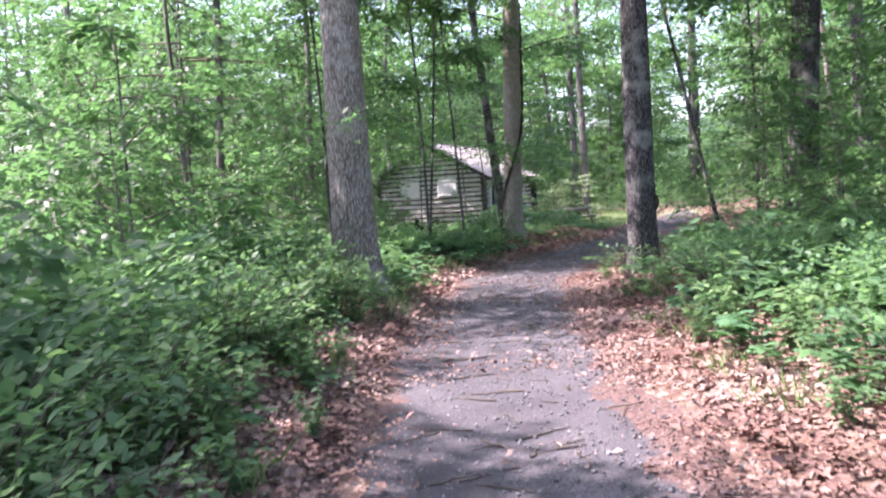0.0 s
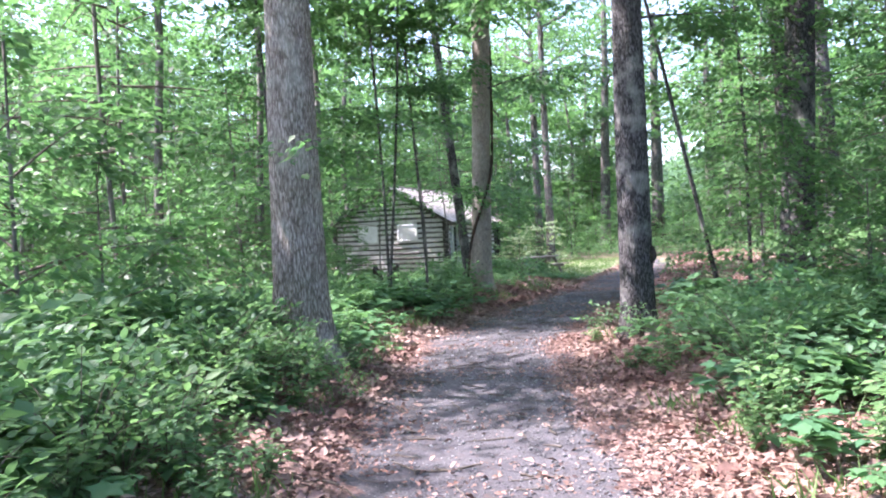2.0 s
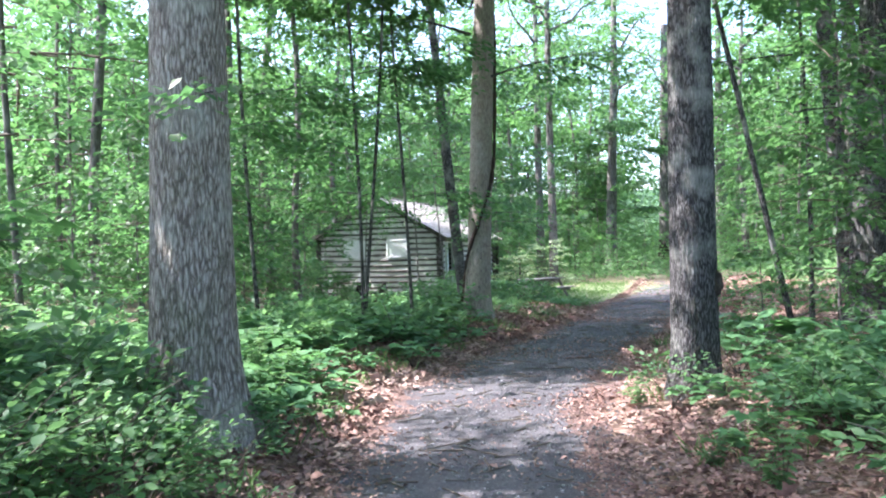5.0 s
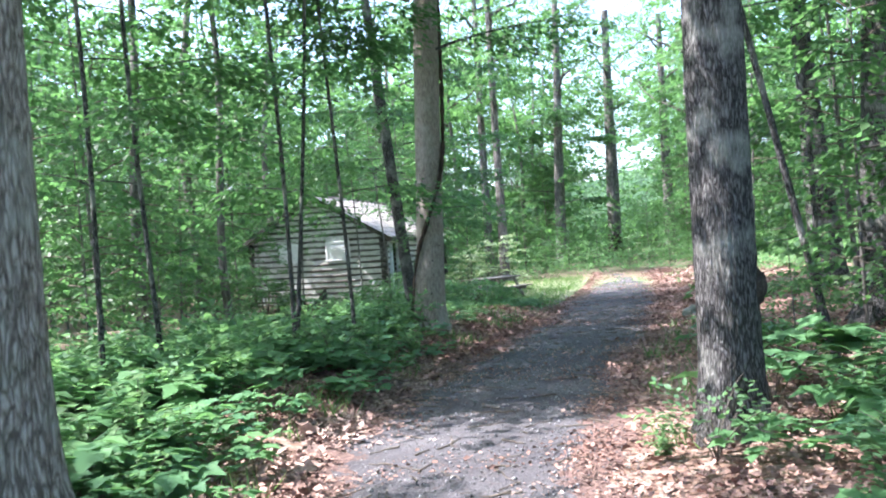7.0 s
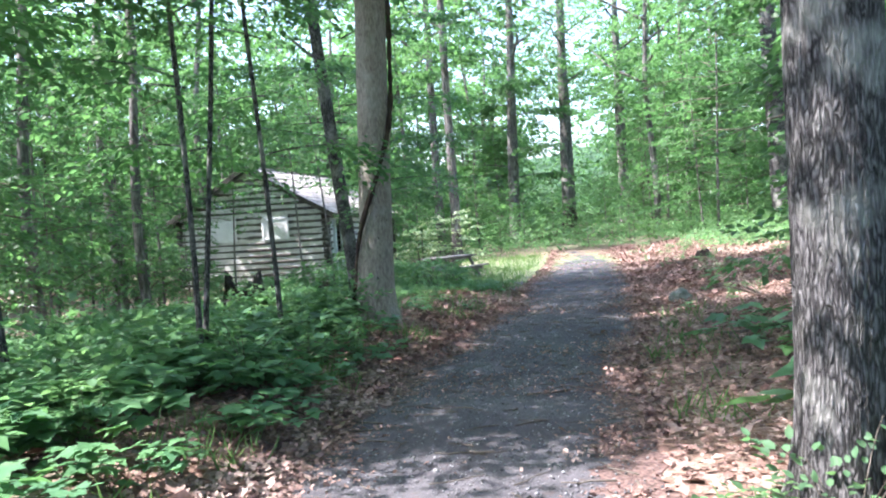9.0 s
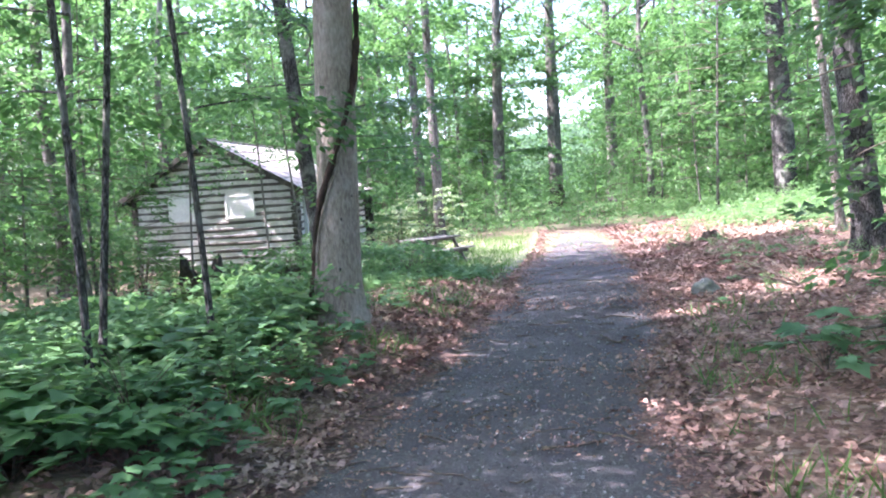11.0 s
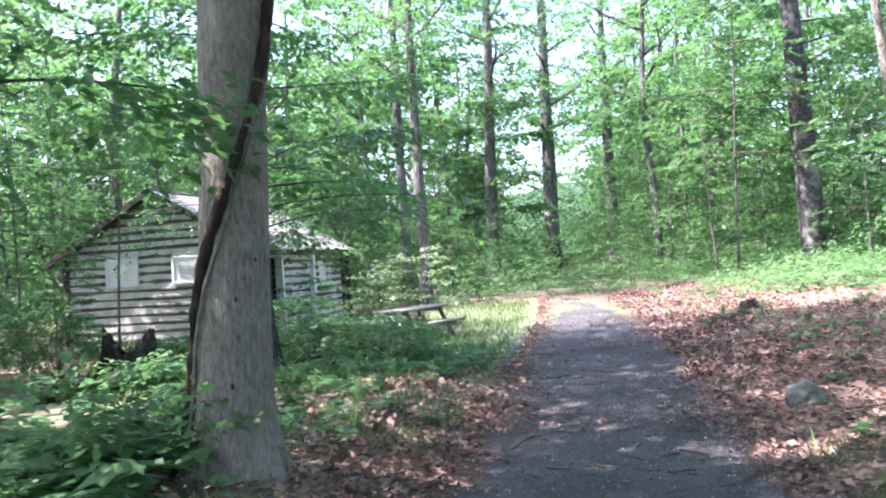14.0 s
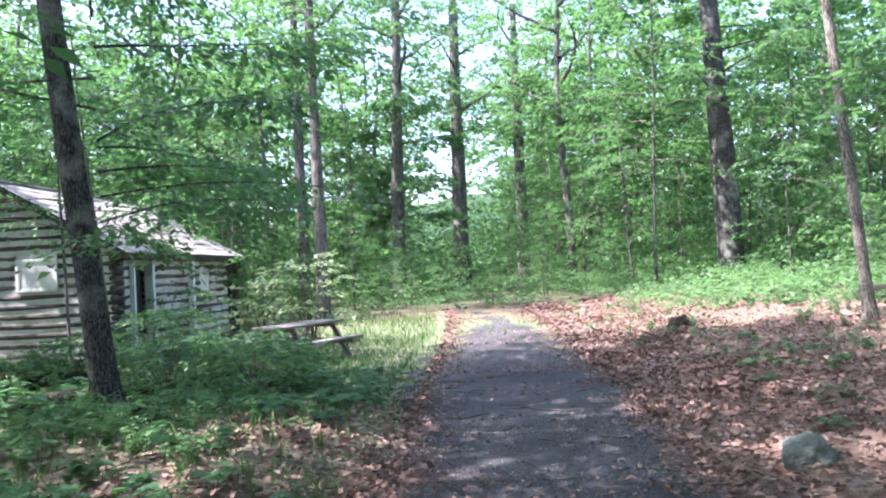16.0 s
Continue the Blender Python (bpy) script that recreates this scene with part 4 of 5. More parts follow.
# ---- low plants ----
def herb_meshes(seed, kind):
    rng = np.random.default_rng(seed)
    pos, axis, up, size, stems = [], [], [], [], []
    if kind == "herb":
        for _ in range(7):
            a, tall, out = rng.uniform(0, 6.28), rng.uniform(0.3, 0.7), rng.uniform(0.08, 0.35)
            t = np.linspace(0, 1, 6)
            line = np.stack([np.cos(a) * out * t ** 1.5, np.sin(a) * out * t ** 1.5, tall * t - 0.15 * out * t ** 3], -1)
            stems.append(tube(line, 0.005 * (1 - 0.6 * t), 3))
            for j in np.linspace(0.2, 1, 8):
                p = np.array([np.interp(j, t, line[:, c]) for c in range(3)])
                b = rng.uniform(0, 6.28)
                for q in (b, b + 2.1, b + 4.2):
                    pos.append(p + rng.normal(0, 0.012, 3)), axis.append((np.cos(q), np.sin(q), rng.uniform(-0.35, 0.25)))
                    up.append(np.array([0, 0, 1]) + rng.normal(0, 0.25, 3)), size.append(rng.uniform(0.065, 0.12))
        template, material = T_OVAL, HERB
    elif kind == "maple":
        for _ in range(9):
            a, tall, out = rng.uniform(0, 6.28), rng.uniform(0.16, 0.4), rng.uniform(0.05, 0.4)
            t = np.linspace(0, 1, 4)
            line = np.stack([np.cos(a) * out * t, np.sin(a) * out * t, tall * t ** 0.7], -1)
            stems.append(tube(line, 0.004 * (1 - 0.5 * t), 3))
            for q in rng.uniform(0, 6.28, 3):
                pos.append(line[-1] + rng.normal(0, 0.02, 3)), axis.append((np.cos(q), np.sin(q), rng.uniform(-0.3, 0.05)))
                up.append(np.array([0, 0, 1]) + rng.normal(0, 0.18, 3)), size.append(rng.uniform(0.14, 0.24))
        template, material = T_MAPLE, MAPLE
    else:
        for _ in range(12):
            a, tall, out = rng.uniform(0, 6.28), rng.uniform(0.5, 1.1), rng.uniform(0.2, 0.7)
            t = np.linspace(0, 1, 7)
            line = np.stack([np.cos(a) * out * t ** 1.4, np.sin(a) * out * t ** 1.4, tall * t - 0.35 * out * t ** 3], -1)
            stems.append(tube(line, 0.007 * (1 - 0.6 * t), 3))
            p, ax_, u_, s_ = sprays(rng, line[3:4], (line[6] - line[3])[None], np.array([0.45 + 0.3 * rng.random()]), 16, 0.085)
            pos.extend(p), axis.extend(ax_), up.extend(u_), size.extend(s_)
        template, material = T_OVAL, HERB
    v, f = leaf_geo(np.array(pos), np.array(axis, float), np.array(up), np.array(size), template)
    sv, sf = joined(stems)
    light = leaf_geo(np.array(pos), np.array(axis, float), np.array(up), np.array(size) * 1.3, T_MAPLE if kind == "maple" else T_DIAMOND)
    return (v, f, material), (sv, sf), light


rngp = np.random.default_rng(21)
KINDS = ["herb", "herb", "maple", "maple", "shrub", "shrub"]
HERBS = [herb_meshes(300 + i, k) for i, k in enumerate(KINDS)]
HERB_OBJ = [(mesh_np("leaves", *h[0]), mesh_np("stalk", *h[1], TWIG, True)) for h in HERBS]
LABELS = {"herb": "leafy green weed growing beside the path", "maple": "low seedling with broad lobed green leaves", "shrub": "arching leafy green shrub beside the path"}


def plant(x, y, k, scale):
    ob = new("plant")
    ob.matrix_basis = Matrix.Translation((x, y, hz(x, y) - 0.02)) @ Matrix.Rotation(rngp.uniform(0, 6.28), 4, "Z") @ Matrix.Scale(scale, 4)
    tagged(piece("leaves", HERB_OBJ[k][0], ob), kind="stuff"), tagged(piece("stalk", HERB_OBJ[k][1], ob), kind="stuff")
    return tagged(ob, LABELS[KINDS[k]], "plant", "low plants beside the path")


def plant_density(s, a, x, y):
    """How thickly the low plants grow, from 0 to 1, and the chance of each kind."""
    if s < 0:
        d = np.clip((-s - 1.35) / 0.7, 0, 1) if a < 13 else np.clip((-s - 1.4) / 0.55, 0, 1)
        if a > 21 and s > -6:
            d = np.clip((-s - 1.5) / 1.2, 0, 0.6)
        elif a > 23:
            d *= 0.3
        if a > 31 and s > -9.5:
            d = 0
    else:
        d = np.clip((s - 1.45) / 1.3, 0, 1) * (0.85 if a < 13.5 else 0.10)
        if a > 13.5 and s > 6:
            d = 0.5
    return d


points = []
for _ in range(17000):
    x, y = rngp.uniform(-9, 26), rngp.uniform(-1, 40)
    s, a = (float(q[0]) for q in lateral(x, y))
    if abs(s) > 13 or rngp.random() > plant_density(s, a, x, y):
        continue
    if (x - 8.6 - 3) ** 2 + (y - 41) ** 2 < 20 or (x - 7.0) ** 2 + (y - 19.8) ** 2 < 0.8:
        continue
    if rngp.random() > np.clip(1.35 - abs(s) / 10, 0.25, 1):
        continue
    if s < 0:
        k = int(rngp.choice(6, p=[0.28, 0.28, 0.07, 0.07, 0.15, 0.15])) if a < 11 else int(rngp.choice(6, p=[0.07, 0.07, 0.41, 0.41, 0.02, 0.02]) if a < 20 else rngp.choice(6, p=[0.13, 0.13, 0.35, 0.35, 0.02, 0.02]))
    else:
        k = int(rngp.choice(6, p=[0.2, 0.2, 0.2, 0.2, 0.1, 0.1]))
    sc = rngp.uniform(0.75, 1.2) * np.clip(0.55 + 0.3 * (abs(s) - 1.4), 0.5, (1.3 if s < 0 else 0.85) if a < 12 else (0.35 if s > 0 and a > 13.5 else 0.42 if a > 21 and s > -6 else 0.8 if a > 17 else 0.95))
    points.append((abs(s), x, y, k, sc))
points.sort()
points = points[:2900]
single = [p for p in points if 1.5 < p[2] < 24][:280]
for _, x, y, k, sc in single:
    plant(x, y, k, sc)
for x, y, k, sc in [(7.6, 11.8, 2, 1.6), (7.3, 13.0, 3, 1.5), (8.2, 12.5, 2, 1.8), (7.9, 11.0, 3, 1.7), (7.0, 11.3, 2, 1.0), (8.7, 11.7, 3, 1.9), (5.9, 11.6, 3, 0.7), (9.0, 15.2, 2, 1.2), (9.3, 16.1, 3, 1.1), (8.6, 14.2, 2, 1.3), (5.6, 12.2, 0, 0.6)]:
    plant(x, y, k, sc)
chosen = set((p[1], p[2]) for p in single)
for kname in ("herb", "maple", "shrub"):
    rest = [p for p in points if (p[1], p[2]) not in chosen and KINDS[p[3]] == kname]
    vs, fs, n0 = [], [], 0
    for _, x, y, k, sc in rest:
        v, f = HERBS[k][2]
        c, s_ = np.cos(x * 37), np.sin(x * 37)
        vs.append(v @ np.array([[c, s_, 0], [-s_, c, 0], [0, 0, 1]]) * sc + np.array([x, y, hz(x, y) - 0.02]))
        fs.append(f + n0)
        n0 += len(v)
    tagged(new("undergrowth", mesh_np("undergrowth", np.concatenate(vs), np.concatenate(fs), HERBS[KINDS.index(kname)][0][2])),
           "dense green undergrowth covering the forest floor", "undergrowth", kind="stuff")

# bushes between the path and the cabin, two with sunlight put into their leaf colour
def bush(x, y, tall, reach, seed, material, label, n=46, size=0.12):
    rng = np.random.default_rng(seed)
    ob = new("bush")
    ob.location = (x, y, hz(x, y))
    ang, z = rng.uniform(0, 6.28, n), rng.uniform(0.15, 1, n) * tall
    rad = reach * rng.uniform(0.1, 0.8, n) * np.sin(np.clip(z / tall, 0.1, 0.9) * 3.0)
    start = np.stack([np.cos(ang) * rad, np.sin(ang) * rad, z], -1)
    head = np.stack([np.cos(ang), np.sin(ang), rng.uniform(0, 0.4, n)], -1)
    v, f = leaf_geo(*sprays(rng, start, head, rng.uniform(0.35, 0.7, n), 18, size, 0.2, 0.3), T_OVAL)
    tagged(piece("leaves", mesh_np("leaves", v, f, material), ob), kind="stuff")
    st = [tube([(0, 0, -0.05), start[i] * (0.5, 0.5, 0.55), start[i]], [0.012, 0.008, 0.004], 4) for i in range(0, n, 2)]
    tagged(piece("stalk", mesh_np("stalk", *joined(st), TWIG, True), ob), kind="stuff")
    return tagged(ob, label, "bush")


bush(14.4, 34.0, 2.0, 1.6, 1, SUNLIT_BUSH, "bush by the picnic table, its leaf colour brightened as sunlit")
bush(13.2, 33.8, 1.5, 1.2, 2, SUNLIT_BUSH, "bush by the picnic table, its leaf colour brightened as sunlit")
bush(9.9, 28.6, 0.8, 1.0, 3, HERB, "low dark green bush under the trees")
bush(11.2, 29.6, 0.7, 1.1, 4, HERB, "low dark green bush under the trees")
bush(10.6, 27.2, 0.6, 0.9, 5, HERB, "low dark green bush under the trees")
bush(7.4, 34.8, 0.8, 0.9, 8, HERB, "leafy green bush in front of the cabin")
bush(8.3, 33.4, 0.7, 0.9, 9, HERB, "leafy green bush in front of the cabin")
bush(9.6, 32.8, 0.9, 1.0, 10, HERB, "leafy green bush in front of the cabin")
bush(10.8, 33.6, 1.1, 1.0, 11, HERB, "leafy green bush beside the cabin porch")
bush(5.4, 36.4, 1.9, 1.4, 12, HERB, "leafy green bush at the cabin corner")
bush(11.6, 35.4, 1.2, 1.0, 13, HERB, "leafy green bush beside the cabin porch")
bush(6.0, 33.4, 1.3, 1.2, 6, HERB, "leafy green bush in front of the cabin")
bush(4.6, 34.6, 1.8, 1.5, 7, HERB, "leafy green bush in front of the cabin")

# leafy saplings that overhang the cabin and the far side of the path
for x, y, k, sc in [(10.0, 33.0, 5, 0.72), (7.2, 33.4, 5, 0.62), (6.1, 34.6, 0, 0.6), (12.4, 38.4, 0, 0.9), (3.4, 32.2, 0, 1.0), (4.6, 31.2, 4, 0.8), (6.4, 33.6, 4, 0.55), (2.6, 25.0, 4, 0.9), (1.4, 22.0, 3, 0.9), (9.6, 35.0, 5, 0.75), (5.4, 35.0, 5, 0.7), (15.2, 42.0, 1, 1.0), (2.2, 30.0, 1, 1.0), (0.2, 27.0, 0, 1.1), (14.5, 46, 2, 1.0), (18.5, 50, 1, 1.0)]:
    sapling(x, y, k, x * 3, sc)

for x, y, k, sc in [(-4.4, 7.6, 3, 0.9), (-2.6, 15.6, 3, 0.9), (0.0, 16.6, 3, 0.7), (0.6, 19.6, 3, 0.7), (-1.2, 9.2, 4, 0.8), (-2.6, 7.6, 3, 0.8),
                    (-0.6, 11.4, 4, 0.75), (-2.0, 12.5, 3, 0.8), (8.6, 10.4, 4, 0.6), (9.4, 12.0, 4, 0.6), (8.0, 13.4, 4, 0.45)]:
    sapling(x, y, k, x * 5 + y, sc, "low leafy young tree among the undergrowth")

for x, y, k, sc in [(8.3, 10.2, 4, 0.62), (7.4, 8.2, 4, 0.5), (9.3, 8.6, 3, 0.65), (9.4, 12.9, 3, 0.75), (10.2, 14.6, 0, 0.75), (8.9, 6.4, 3, 0.6), (6.6, 6.0, 4, 0.45), (10.6, 11.0, 0, 0.8), (13.2, 17.4, 1, 1.0), (15.2, 14.2, 2, 1.0), (17.2, 18.6, 1, 1.1), (12.4, 9.4, 2, 0.9), (15.4, 9.0, 1, 1.0), (18.6, 12.4, 2, 1.1), (20.6, 17.6, 1, 1.1), (13.6, 13.2, 0, 1.0), (28.0, 36.6, 2, 1.2), (29.0, 38.6, 1, 1.1), (33.4, 37.0, 1, 1.0)]:
    sapling(x, y, k, x * 7 + y, sc, "leafy young tree spreading flat sprays of leaves")

# ---- grass of the clearing ----
rg = np.random.default_rng(31)
gxy = np.stack([rg.uniform(6, 40, 150000), rg.uniform(20, 58, 150000)], -1)
ss, aa = lateral(gxy[:, 0], gxy[:, 1])
w = np.clip((aa - 22) / 4, 0, 1) * np.clip((ss + 12) / 2, 0, 1) * np.clip((4.5 - ss) / 3, 0, 1) * np.clip((47 - aa) / 4, 0, 1)
w *= np.where((ss > -1.15) & (ss < 1.25), np.clip((aa - 28) / 16, 0, 0.55), 1)
w *= np.where(ss >= 1.25, np.clip((aa - 29) / 20, 0, 0.5), 1)
w *= np.where((ss < -8) & (aa < 30), 0.4, 1)
keep = rg.random(len(gxy)) < w
gxy, ss, aa = gxy[keep][:60000], ss[keep][:60000], aa[keep][:60000]
n = len(gxy)
gp = np.stack([gxy[:, 0], gxy[:, 1], height(gxy[:, 0], gxy[:, 1]) - 0.02], -1)
gaxis = np.stack([rg.normal(0, 0.35, n), rg.normal(0, 0.35, n), np.ones(n)], -1)
gup = np.stack([rg.normal(0, 1, n), rg.normal(0, 1, n), np.zeros(n)], -1)
gv, gf = leaf_geo(gp, gaxis, gup, rg.uniform(0.05, 0.14, n) * np.where(ss < -1.6, 1.25, 0.75), (T_BLADE[0] * np.array([2.2, 1, 1]), T_BLADE[1]))
tagged(new("grass", mesh_np("grass", gv, gf, BLADE)), "sunlit green grass of the clearing", "grass", kind="stuff")
# tufts at the path's edge
tn = 9000
ta, tside = rg.uniform(0, 24, tn), np.where(rg.random(tn) < 0.6, -1, 1)
tc, tu = centre_at(ta)
toff = tside * (1.35 + rg.gamma(1.5, 0.35, tn))
clump = np.sin(ta * 2.3 + tside) + np.sin(ta * 5.1) > 0.5
tc, tu, toff = tc[clump], tu[clump], toff[clump]
txy = tc + np.stack([tu[:, 1], -tu[:, 0]], -1) * toff[:, None]
n = len(txy)
gv, gf = leaf_geo(np.stack([txy[:, 0], txy[:, 1], height(txy[:, 0], txy[:, 1]) - 0.02], -1), np.stack([rg.normal(0, 0.5, n), rg.normal(0, 0.5, n), np.ones(n)], -1),
                  np.stack([rg.normal(0, 1, n), rg.normal(0, 1, n), np.zeros(n)], -1), rg.uniform(0.08, 0.25, n), T_BLADE)
tagged(new("grass", mesh_np("grass", gv, gf, BLADE)), "thin grass tufts at the edge of the path", "grass", kind="stuff")

# ---- leaf litter, twigs, gravel ----
T_OAK = (np.array([(0, 0, 0), (0.20, 0.18, 0.12), (0.12, 0.34, 0.03), (0.36, 0.55, 0.20), (0.16, 0.70, 0.05), (0, 1, 0.16), (-0.18, 0.68, 0.06), (-0.34, 0.5, 0.22), (-0.10, 0.32, 0.02), (-0.22, 0.15, 0.10)]),
         np.array([(0, 1, 2), (0, 2, 8), (0, 8, 9), (2, 3, 4), (2, 4, 6), (2, 6, 8), (4, 5, 6), (6, 7, 8)]))
T_SCRAP = (np.array([(0, 0, 0), (0.34, 0.35, 0.14), (0.05, 1, 0.05), (-0.26, 0.55, 0.17)]), T_DIAMOND[1])
rl = np.random.default_rng(41)
ln_ = 130000
la = rl.uniform(-1.5, 46, ln_)
lo = np.where(rl.random(ln_) < 0.42, -1, 1) * np.abs(rl.normal(0, 1, ln_))
lo = np.where(lo > 0, np.where(la > 16, 1.22, 0.95) + lo * np.where(la > 13, 3.2, 1.2), -1.22 + lo * np.where(la > 14, 1.2, 0.9))
lo = np.where((la + rl.normal(0, 1.6, ln_) > 26.5) & (lo < 0), -lo, lo)
stray = (rl.random(ln_) < 0.22) & (np.sin(la * 1.1) + np.sin(la * 2.9 + 1) + rl.normal(0, 0.5, ln_) > 0.5)
lo = np.where(stray, rl.uniform(-1.1, 1.1, ln_), lo)
creep = rl.random(ln_) < 0.22
lo = np.where(creep, np.where(rl.random(ln_) < 0.5, -1.28, np.where(la > 16, 1.28, 1.0)) * (1 - np.abs(rl.normal(0, 0.2, ln_))), lo)
patchy = np.sin(la * 1.9 + lo * 1.3) + np.sin(la * 4.7 - lo * 2.9) + np.sin(la * 0.8)
ok = (patchy > -1.2) | (np.abs(lo) > 1.1)
la, lo = la[ok], lo[ok]
lc, lu = centre_at(la)
lxy = lc + np.stack([lu[:, 1], -lu[:, 0]], -1) * lo[:, None] + rl.normal(0, 0.04, (len(la), 2))
n = len(lxy)
inpath = np.abs(lo) < 1.15
lpos = np.stack([lxy[:, 0], lxy[:, 1], height(lxy[:, 0], lxy[:, 1]) + rl.uniform(0.004, 0.035, n) + np.where(inpath, 0.012, 0)], -1)
q = rl.uniform(0, 6.28, n)
lax = np.stack([np.cos(q), np.sin(q), rl.normal(0, 0.3, n)], -1)
lup = np.array([0, 0, 1.0]) + rl.normal(0, 0.5, (n, 3))
lsz = (0.026 + rl.gamma(2.2, 0.013, n)) * np.where(inpath, 0.65, 1)
big_ = (rl.random(n) < 0.28) & ~inpath
lv, lf = joined([leaf_geo(lpos[big_], lax[big_], lup[big_], lsz[big_] * 1.3, T_OAK), leaf_geo(lpos[~big_], lax[~big_], lup[~big_], lsz[~big_], T_SCRAP)])
tagged(new("leaf_litter", mesh_np("leaf_litter", lv, lf, LITTER)), "dry reddish-brown fallen leaves along the path", "leaf litter", kind="stuff")

tw = []
for _ in range(800):
    a_, o_ = rl.uniform(1, 30), rl.normal(0, 1.6)
    c_, u_ = centre_at(np.array([a_]))
    x, y = c_[0, 0] + u_[0, 1] * o_, c_[0, 1] - u_[0, 0] * o_
    q, L = rl.uniform(0, 6.28), rl.uniform(0.08, 0.45)
    t = np.linspace(-0.5, 0.5, 5)
    xs, ys = x + np.cos(q) * L * t + rl.normal(0, 0.012, 5), y + np.sin(q) * L * t + rl.normal(0, 0.012, 5)
    tw.append(tube(np.stack([xs, ys, height(xs, ys) + 0.022], -1), np.linspace(0.006, 0.003, 5) * rl.uniform(0.6, 1.6), 4))
tagged(new("fallen_twigs", mesh_np("fallen_twigs", *joined(tw), TWIG, True)), "small dead twigs scattered on the path", "twigs", kind="stuff")

gn = 12000
ga_, go = rl.uniform(1.5, 27, gn), rl.uniform(-1.15, 1.15, gn)
gc, gu = centre_at(ga_)
sxy = gc + np.stack([gu[:, 1], -gu[:, 0]], -1) * go[:, None]
octa_v = np.array([(1, 0, 0), (0, 1, 0), (-1, 0, 0), (0, -1, 0), (0, 0, 0.8), (0, 0, -0.6)])
octa_f = np.array([(0, 1, 4), (1, 2, 4), (2, 3, 4), (3, 0, 4), (1, 0, 5), (2, 1, 5), (3, 2, 5), (0, 3, 5)])
q = rl.uniform(0, 6.28, gn)
sv, sf = leaf_geo(np.stack([sxy[:, 0], sxy[:, 1], height(sxy[:, 0], sxy[:, 1]) + 0.02 * (1 - (go / 1.15) ** 2) - 0.002], -1), np.stack([np.cos(q), np.sin(q), rl.normal(0, 0.2, gn)], -1),
                  np.array([0, 0, 1.0]) + rl.normal(0, 0.3, (gn, 3)), rl.gamma(3, 0.0022, gn) + 0.003, (octa_v, octa_f))
tagged(new("gravel", mesh_np("gravel", sv, sf, PEBBLE)), "small loose grey stones on the gravel path", "gravel", kind="stuff")

# dead branches standing out of the litter on the bank
def dead_branch(x, y, turn, scale, seed, label):
    rng = np.random.default_rng(seed)
    t = np.linspace(0, 1, 7)
    ob = new("dead_branch")
    for k in range(6):
        a, up_ = rng.uniform(-0.9, 0.9), rng.uniform(0.25, 0.75)
        L = rng.uniform(0.6, 1.3)
        piece("twig", mesh_np("twig", *tube(np.stack([np.cos(a) * L * t, np.sin(a) * L * t + 0.05 * np.sin(t * 6 + k), up_ * L * t ** 0.8 * 0.7 - 0.02], -1), 0.012 * (1 - 0.75 * t), 5), TWIG, True), ob)
    ob.matrix_basis = Matrix.Translation((x, y, hz(x, y))) @ Matrix.Rotation(turn, 4, "Z") @ Matrix.Scale(scale, 4)
    return tagged(ob, label, "branch")


dead_branch(12.9, 19.4, 2.2, 1.0, 1, "bare dead branch sticking out of the leaves")
dead_branch(13.4, 19.1, 1.2, 0.8, 2, "bare dead branch sticking out of the leaves")
dead_branch(17.5, 26.5, 2.6, 0.8, 3, "bare dead branch sticking out of the leaves")


# leafy low branches on the larger trees
def low_branch(root, z0, ang, reach, rise, r, seed, n=9, size=0.13):
    rng = np.random.default_rng(seed)
    t = np.linspace(0, 1, 8)
    a = ang + 0.2 * np.sin(t * 3 + seed)
    pts = np.stack([np.cos(a) * t * reach, np.sin(a) * t * reach, z0 + rise * t - 0.12 * reach * t ** 2], -1)
    limb = piece("branch", mesh_np("branch", *tube(pts, r * (1 - 0.8 * t) + 0.004, 6), BARK_DARK, True), root)
    u = rng.uniform(0.25, 1.0, n)
    start = np.stack([np.interp(u, t, pts[:, c]) for c in range(3)], -1)
    b = ang + rng.uniform(-1.3, 1.3, n)
    head = np.stack([np.cos(b), np.sin(b), rng.uniform(-0.35, 0.1, n)], -1)
    v, f = leaf_geo(*sprays(rng, start, head, rng.uniform(0.6, 1.2, n), 24, size, 0.3, 0.3), T_DIAMOND)
    tagged(piece("foliage", mesh_np("foliage", v, f, LEAF), limb), kind="stuff")


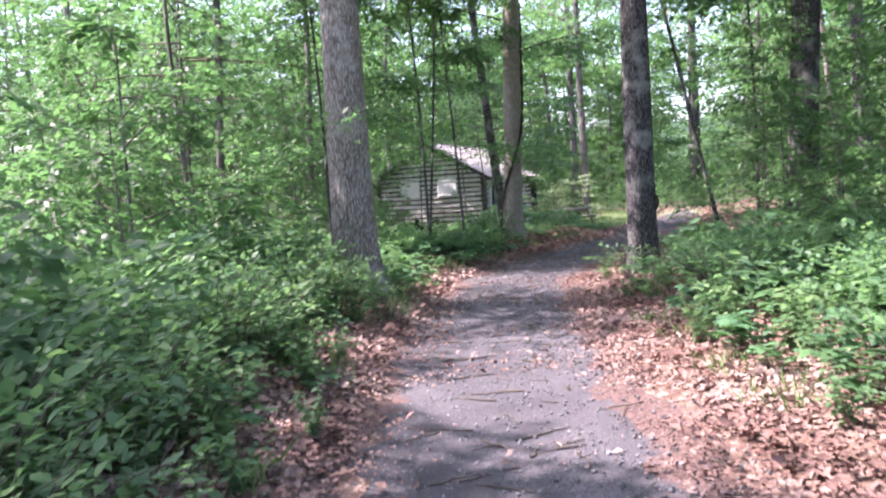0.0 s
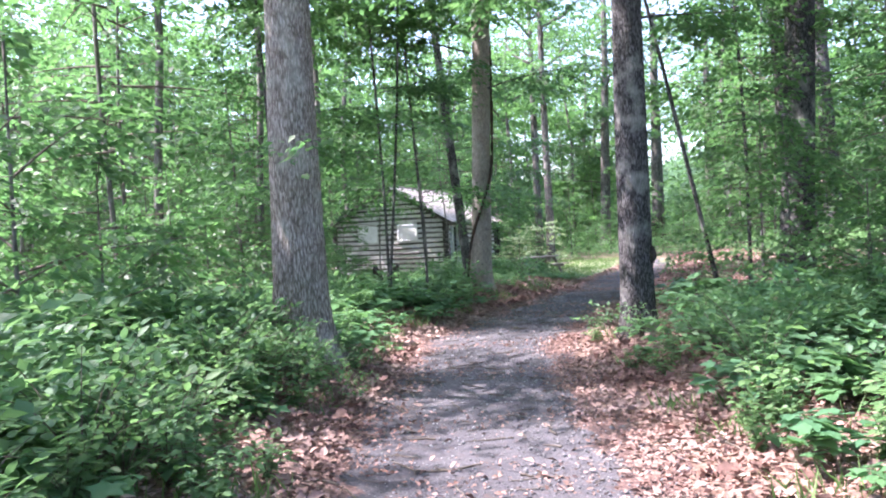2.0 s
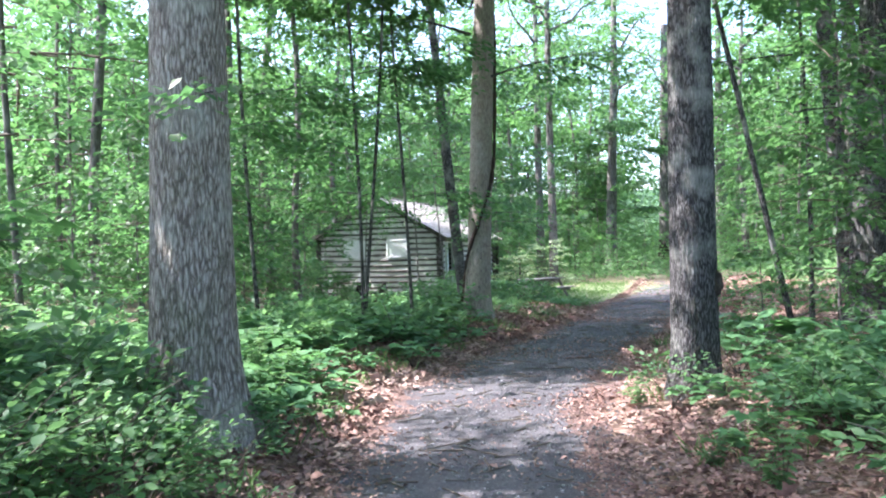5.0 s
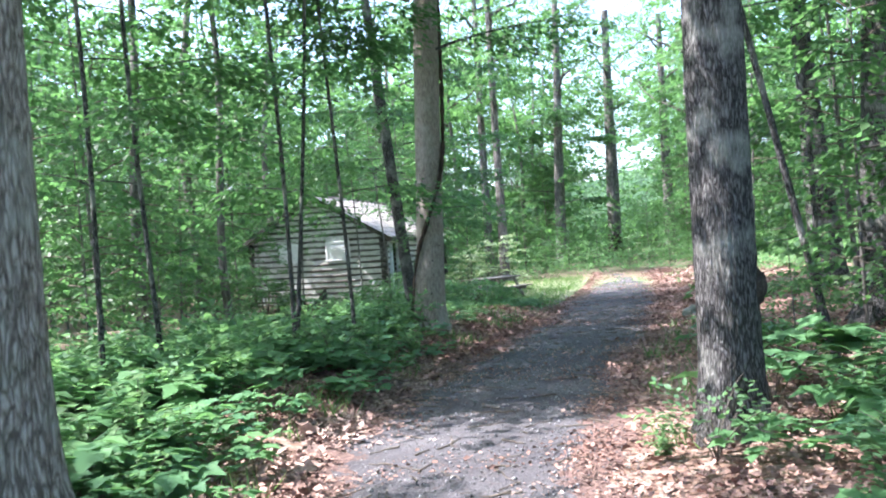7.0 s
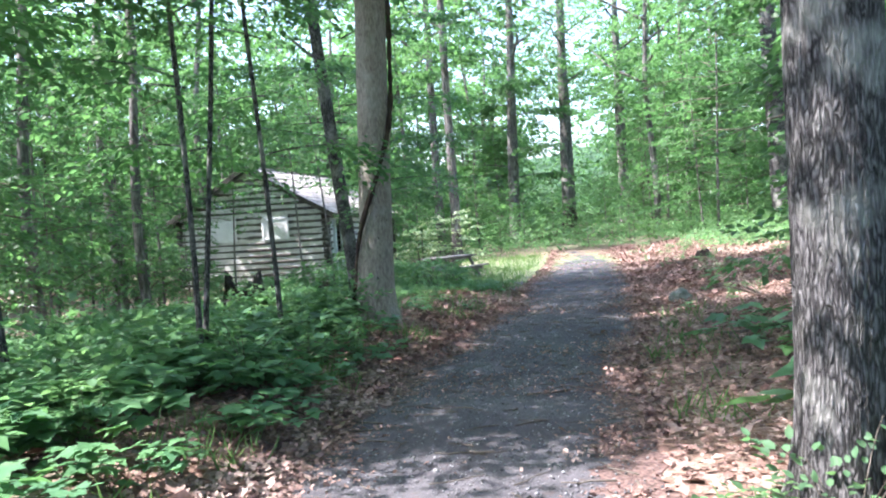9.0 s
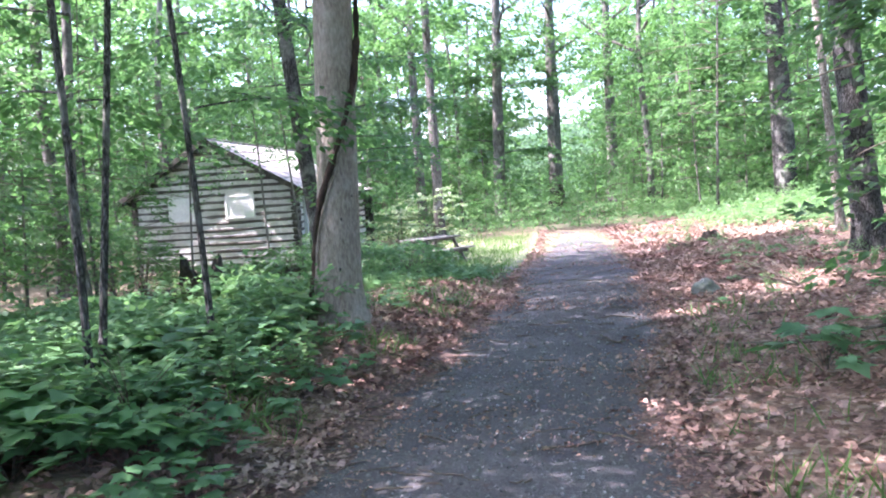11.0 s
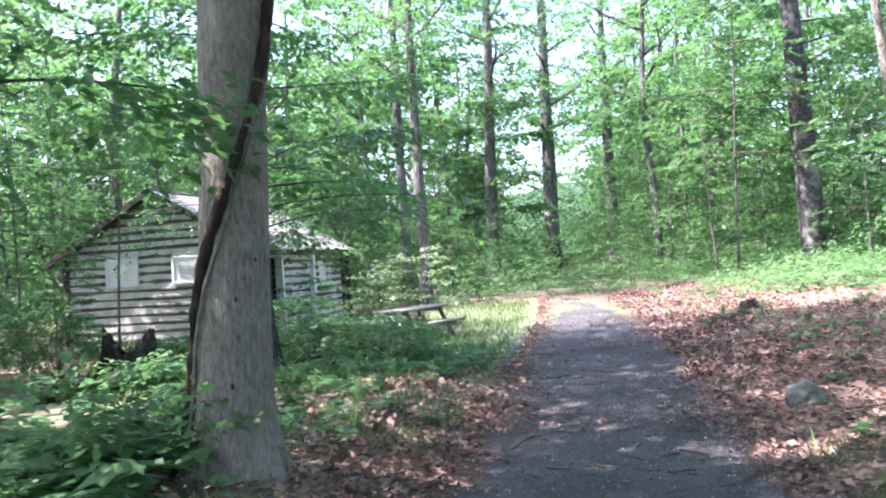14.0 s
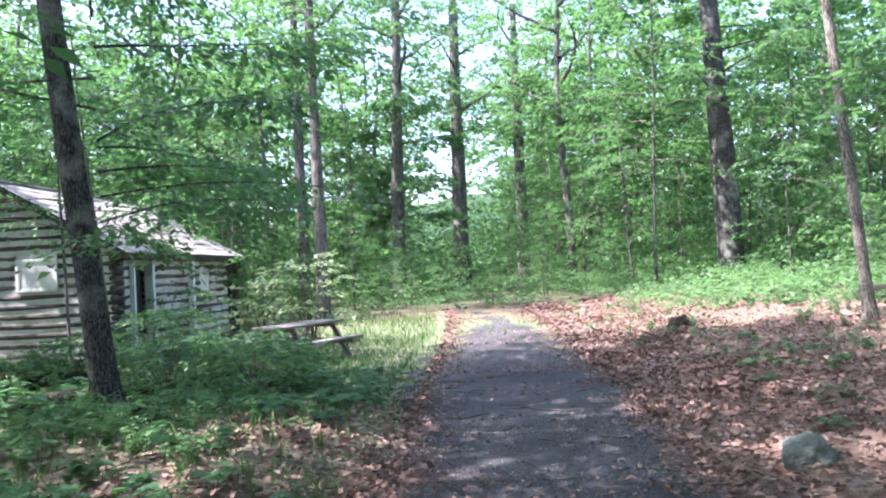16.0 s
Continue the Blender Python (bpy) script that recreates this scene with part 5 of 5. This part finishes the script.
for k in range(11):
    low_branch(tree_dark, 2.9 + 0.38 * k, 0.9 - 2.3 * (k % 3) + 0.35 * k, 2.4 + 0.25 * (k % 4), 0.5, 0.016, 600 + k, 24)
for k in range(6):
    low_branch(tree_dark, 2.0 + 0.3 * k, -1.5 + 0.5 * k, 2.2 + 0.35 * (k % 3), 0.35, 0.012, 800 + k, 13, 0.12)
for k in range(7):
    low_branch(tree_b, 4.6 + 0.5 * k, -0.6 + 1.7 * k, 2.8, 0.9, 0.025, 640 + k, 24)
for k in range(6):
    low_branch(tree_c, 4.4 + 0.6 * k, 0.3 + 1.9 * k, 2.8, 0.8, 0.025, 660 + k, 24)
for k in range(5):
    low_branch(tree_a, 4.6 + 0.7 * k, 0.8 + 2.1 * k, 2.6, 0.8, 0.025, 680 + k, 24)
low_branch(tree_a, 2.3, -1.3, 0.55, 0.1, 0.008, 690, 3, 0.11)
for k in range(9):
    low_branch(tree_e, 4.0 + 0.8 * k, 1.1 * k, 3.4, 0.9, 0.04, 700 + k, 26, 0.18)
for k in range(8):
    low_branch(tree_g, 3.6 + 0.7 * k, 2.4 * k, 3.2, 0.7, 0.04, 720 + k, 26, 0.2)
for k, ob in enumerate(STEMS):
    for j in range(6):
        low_branch(ob, 2.3 + 0.7 * j, 1.6 * j + k, 1.25, 0.25, 0.008, 740 + 7 * k + j, 12, 0.12)

# small dark branch scars on the tan trunk
for k, (ka, kz) in enumerate([(0.1, 1.15), (0.5, 0.95), (-0.25, 2.0), (0.35, 1.75), (0.0, 0.6), (0.65, 1.4)]):
    bm = bmesh.new()
    bmesh.ops.create_icosphere(bm, subdivisions=2, radius=1)
    bmesh.ops.scale(bm, vec=(0.006, 0.013, 0.026), verts=bm.verts)
    kr = 0.248 * (1 - 0.55 * kz / 17) * (1 + 0.45 * math.exp(-kz / 0.28)) + 0.002
    part("knot", bm, BARK_DARK, tree_b, "dark branch scar", Matrix.Translation((kr * math.cos(toward + ka) + 0.048 * kz, kr * math.sin(toward + ka) - 0.016 * kz, kz)) @ Matrix.Rotation(toward + ka, 4, "Z"))

# dark burl low on the oak, away from the path
bm = bmesh.new()
bmesh.ops.create_icosphere(bm, subdivisions=3, radius=1)
for v in bm.verts:
    v.co *= 1 + 0.3 * noise.noise(v.co * 2.2)
bmesh.ops.scale(bm, vec=(0.07, 0.06, 0.13), verts=bm.verts)
part("burl", bm, DEAD, tree_c, "dark rotten burl", Matrix.Translation((0.175, -0.155, 1.12)))
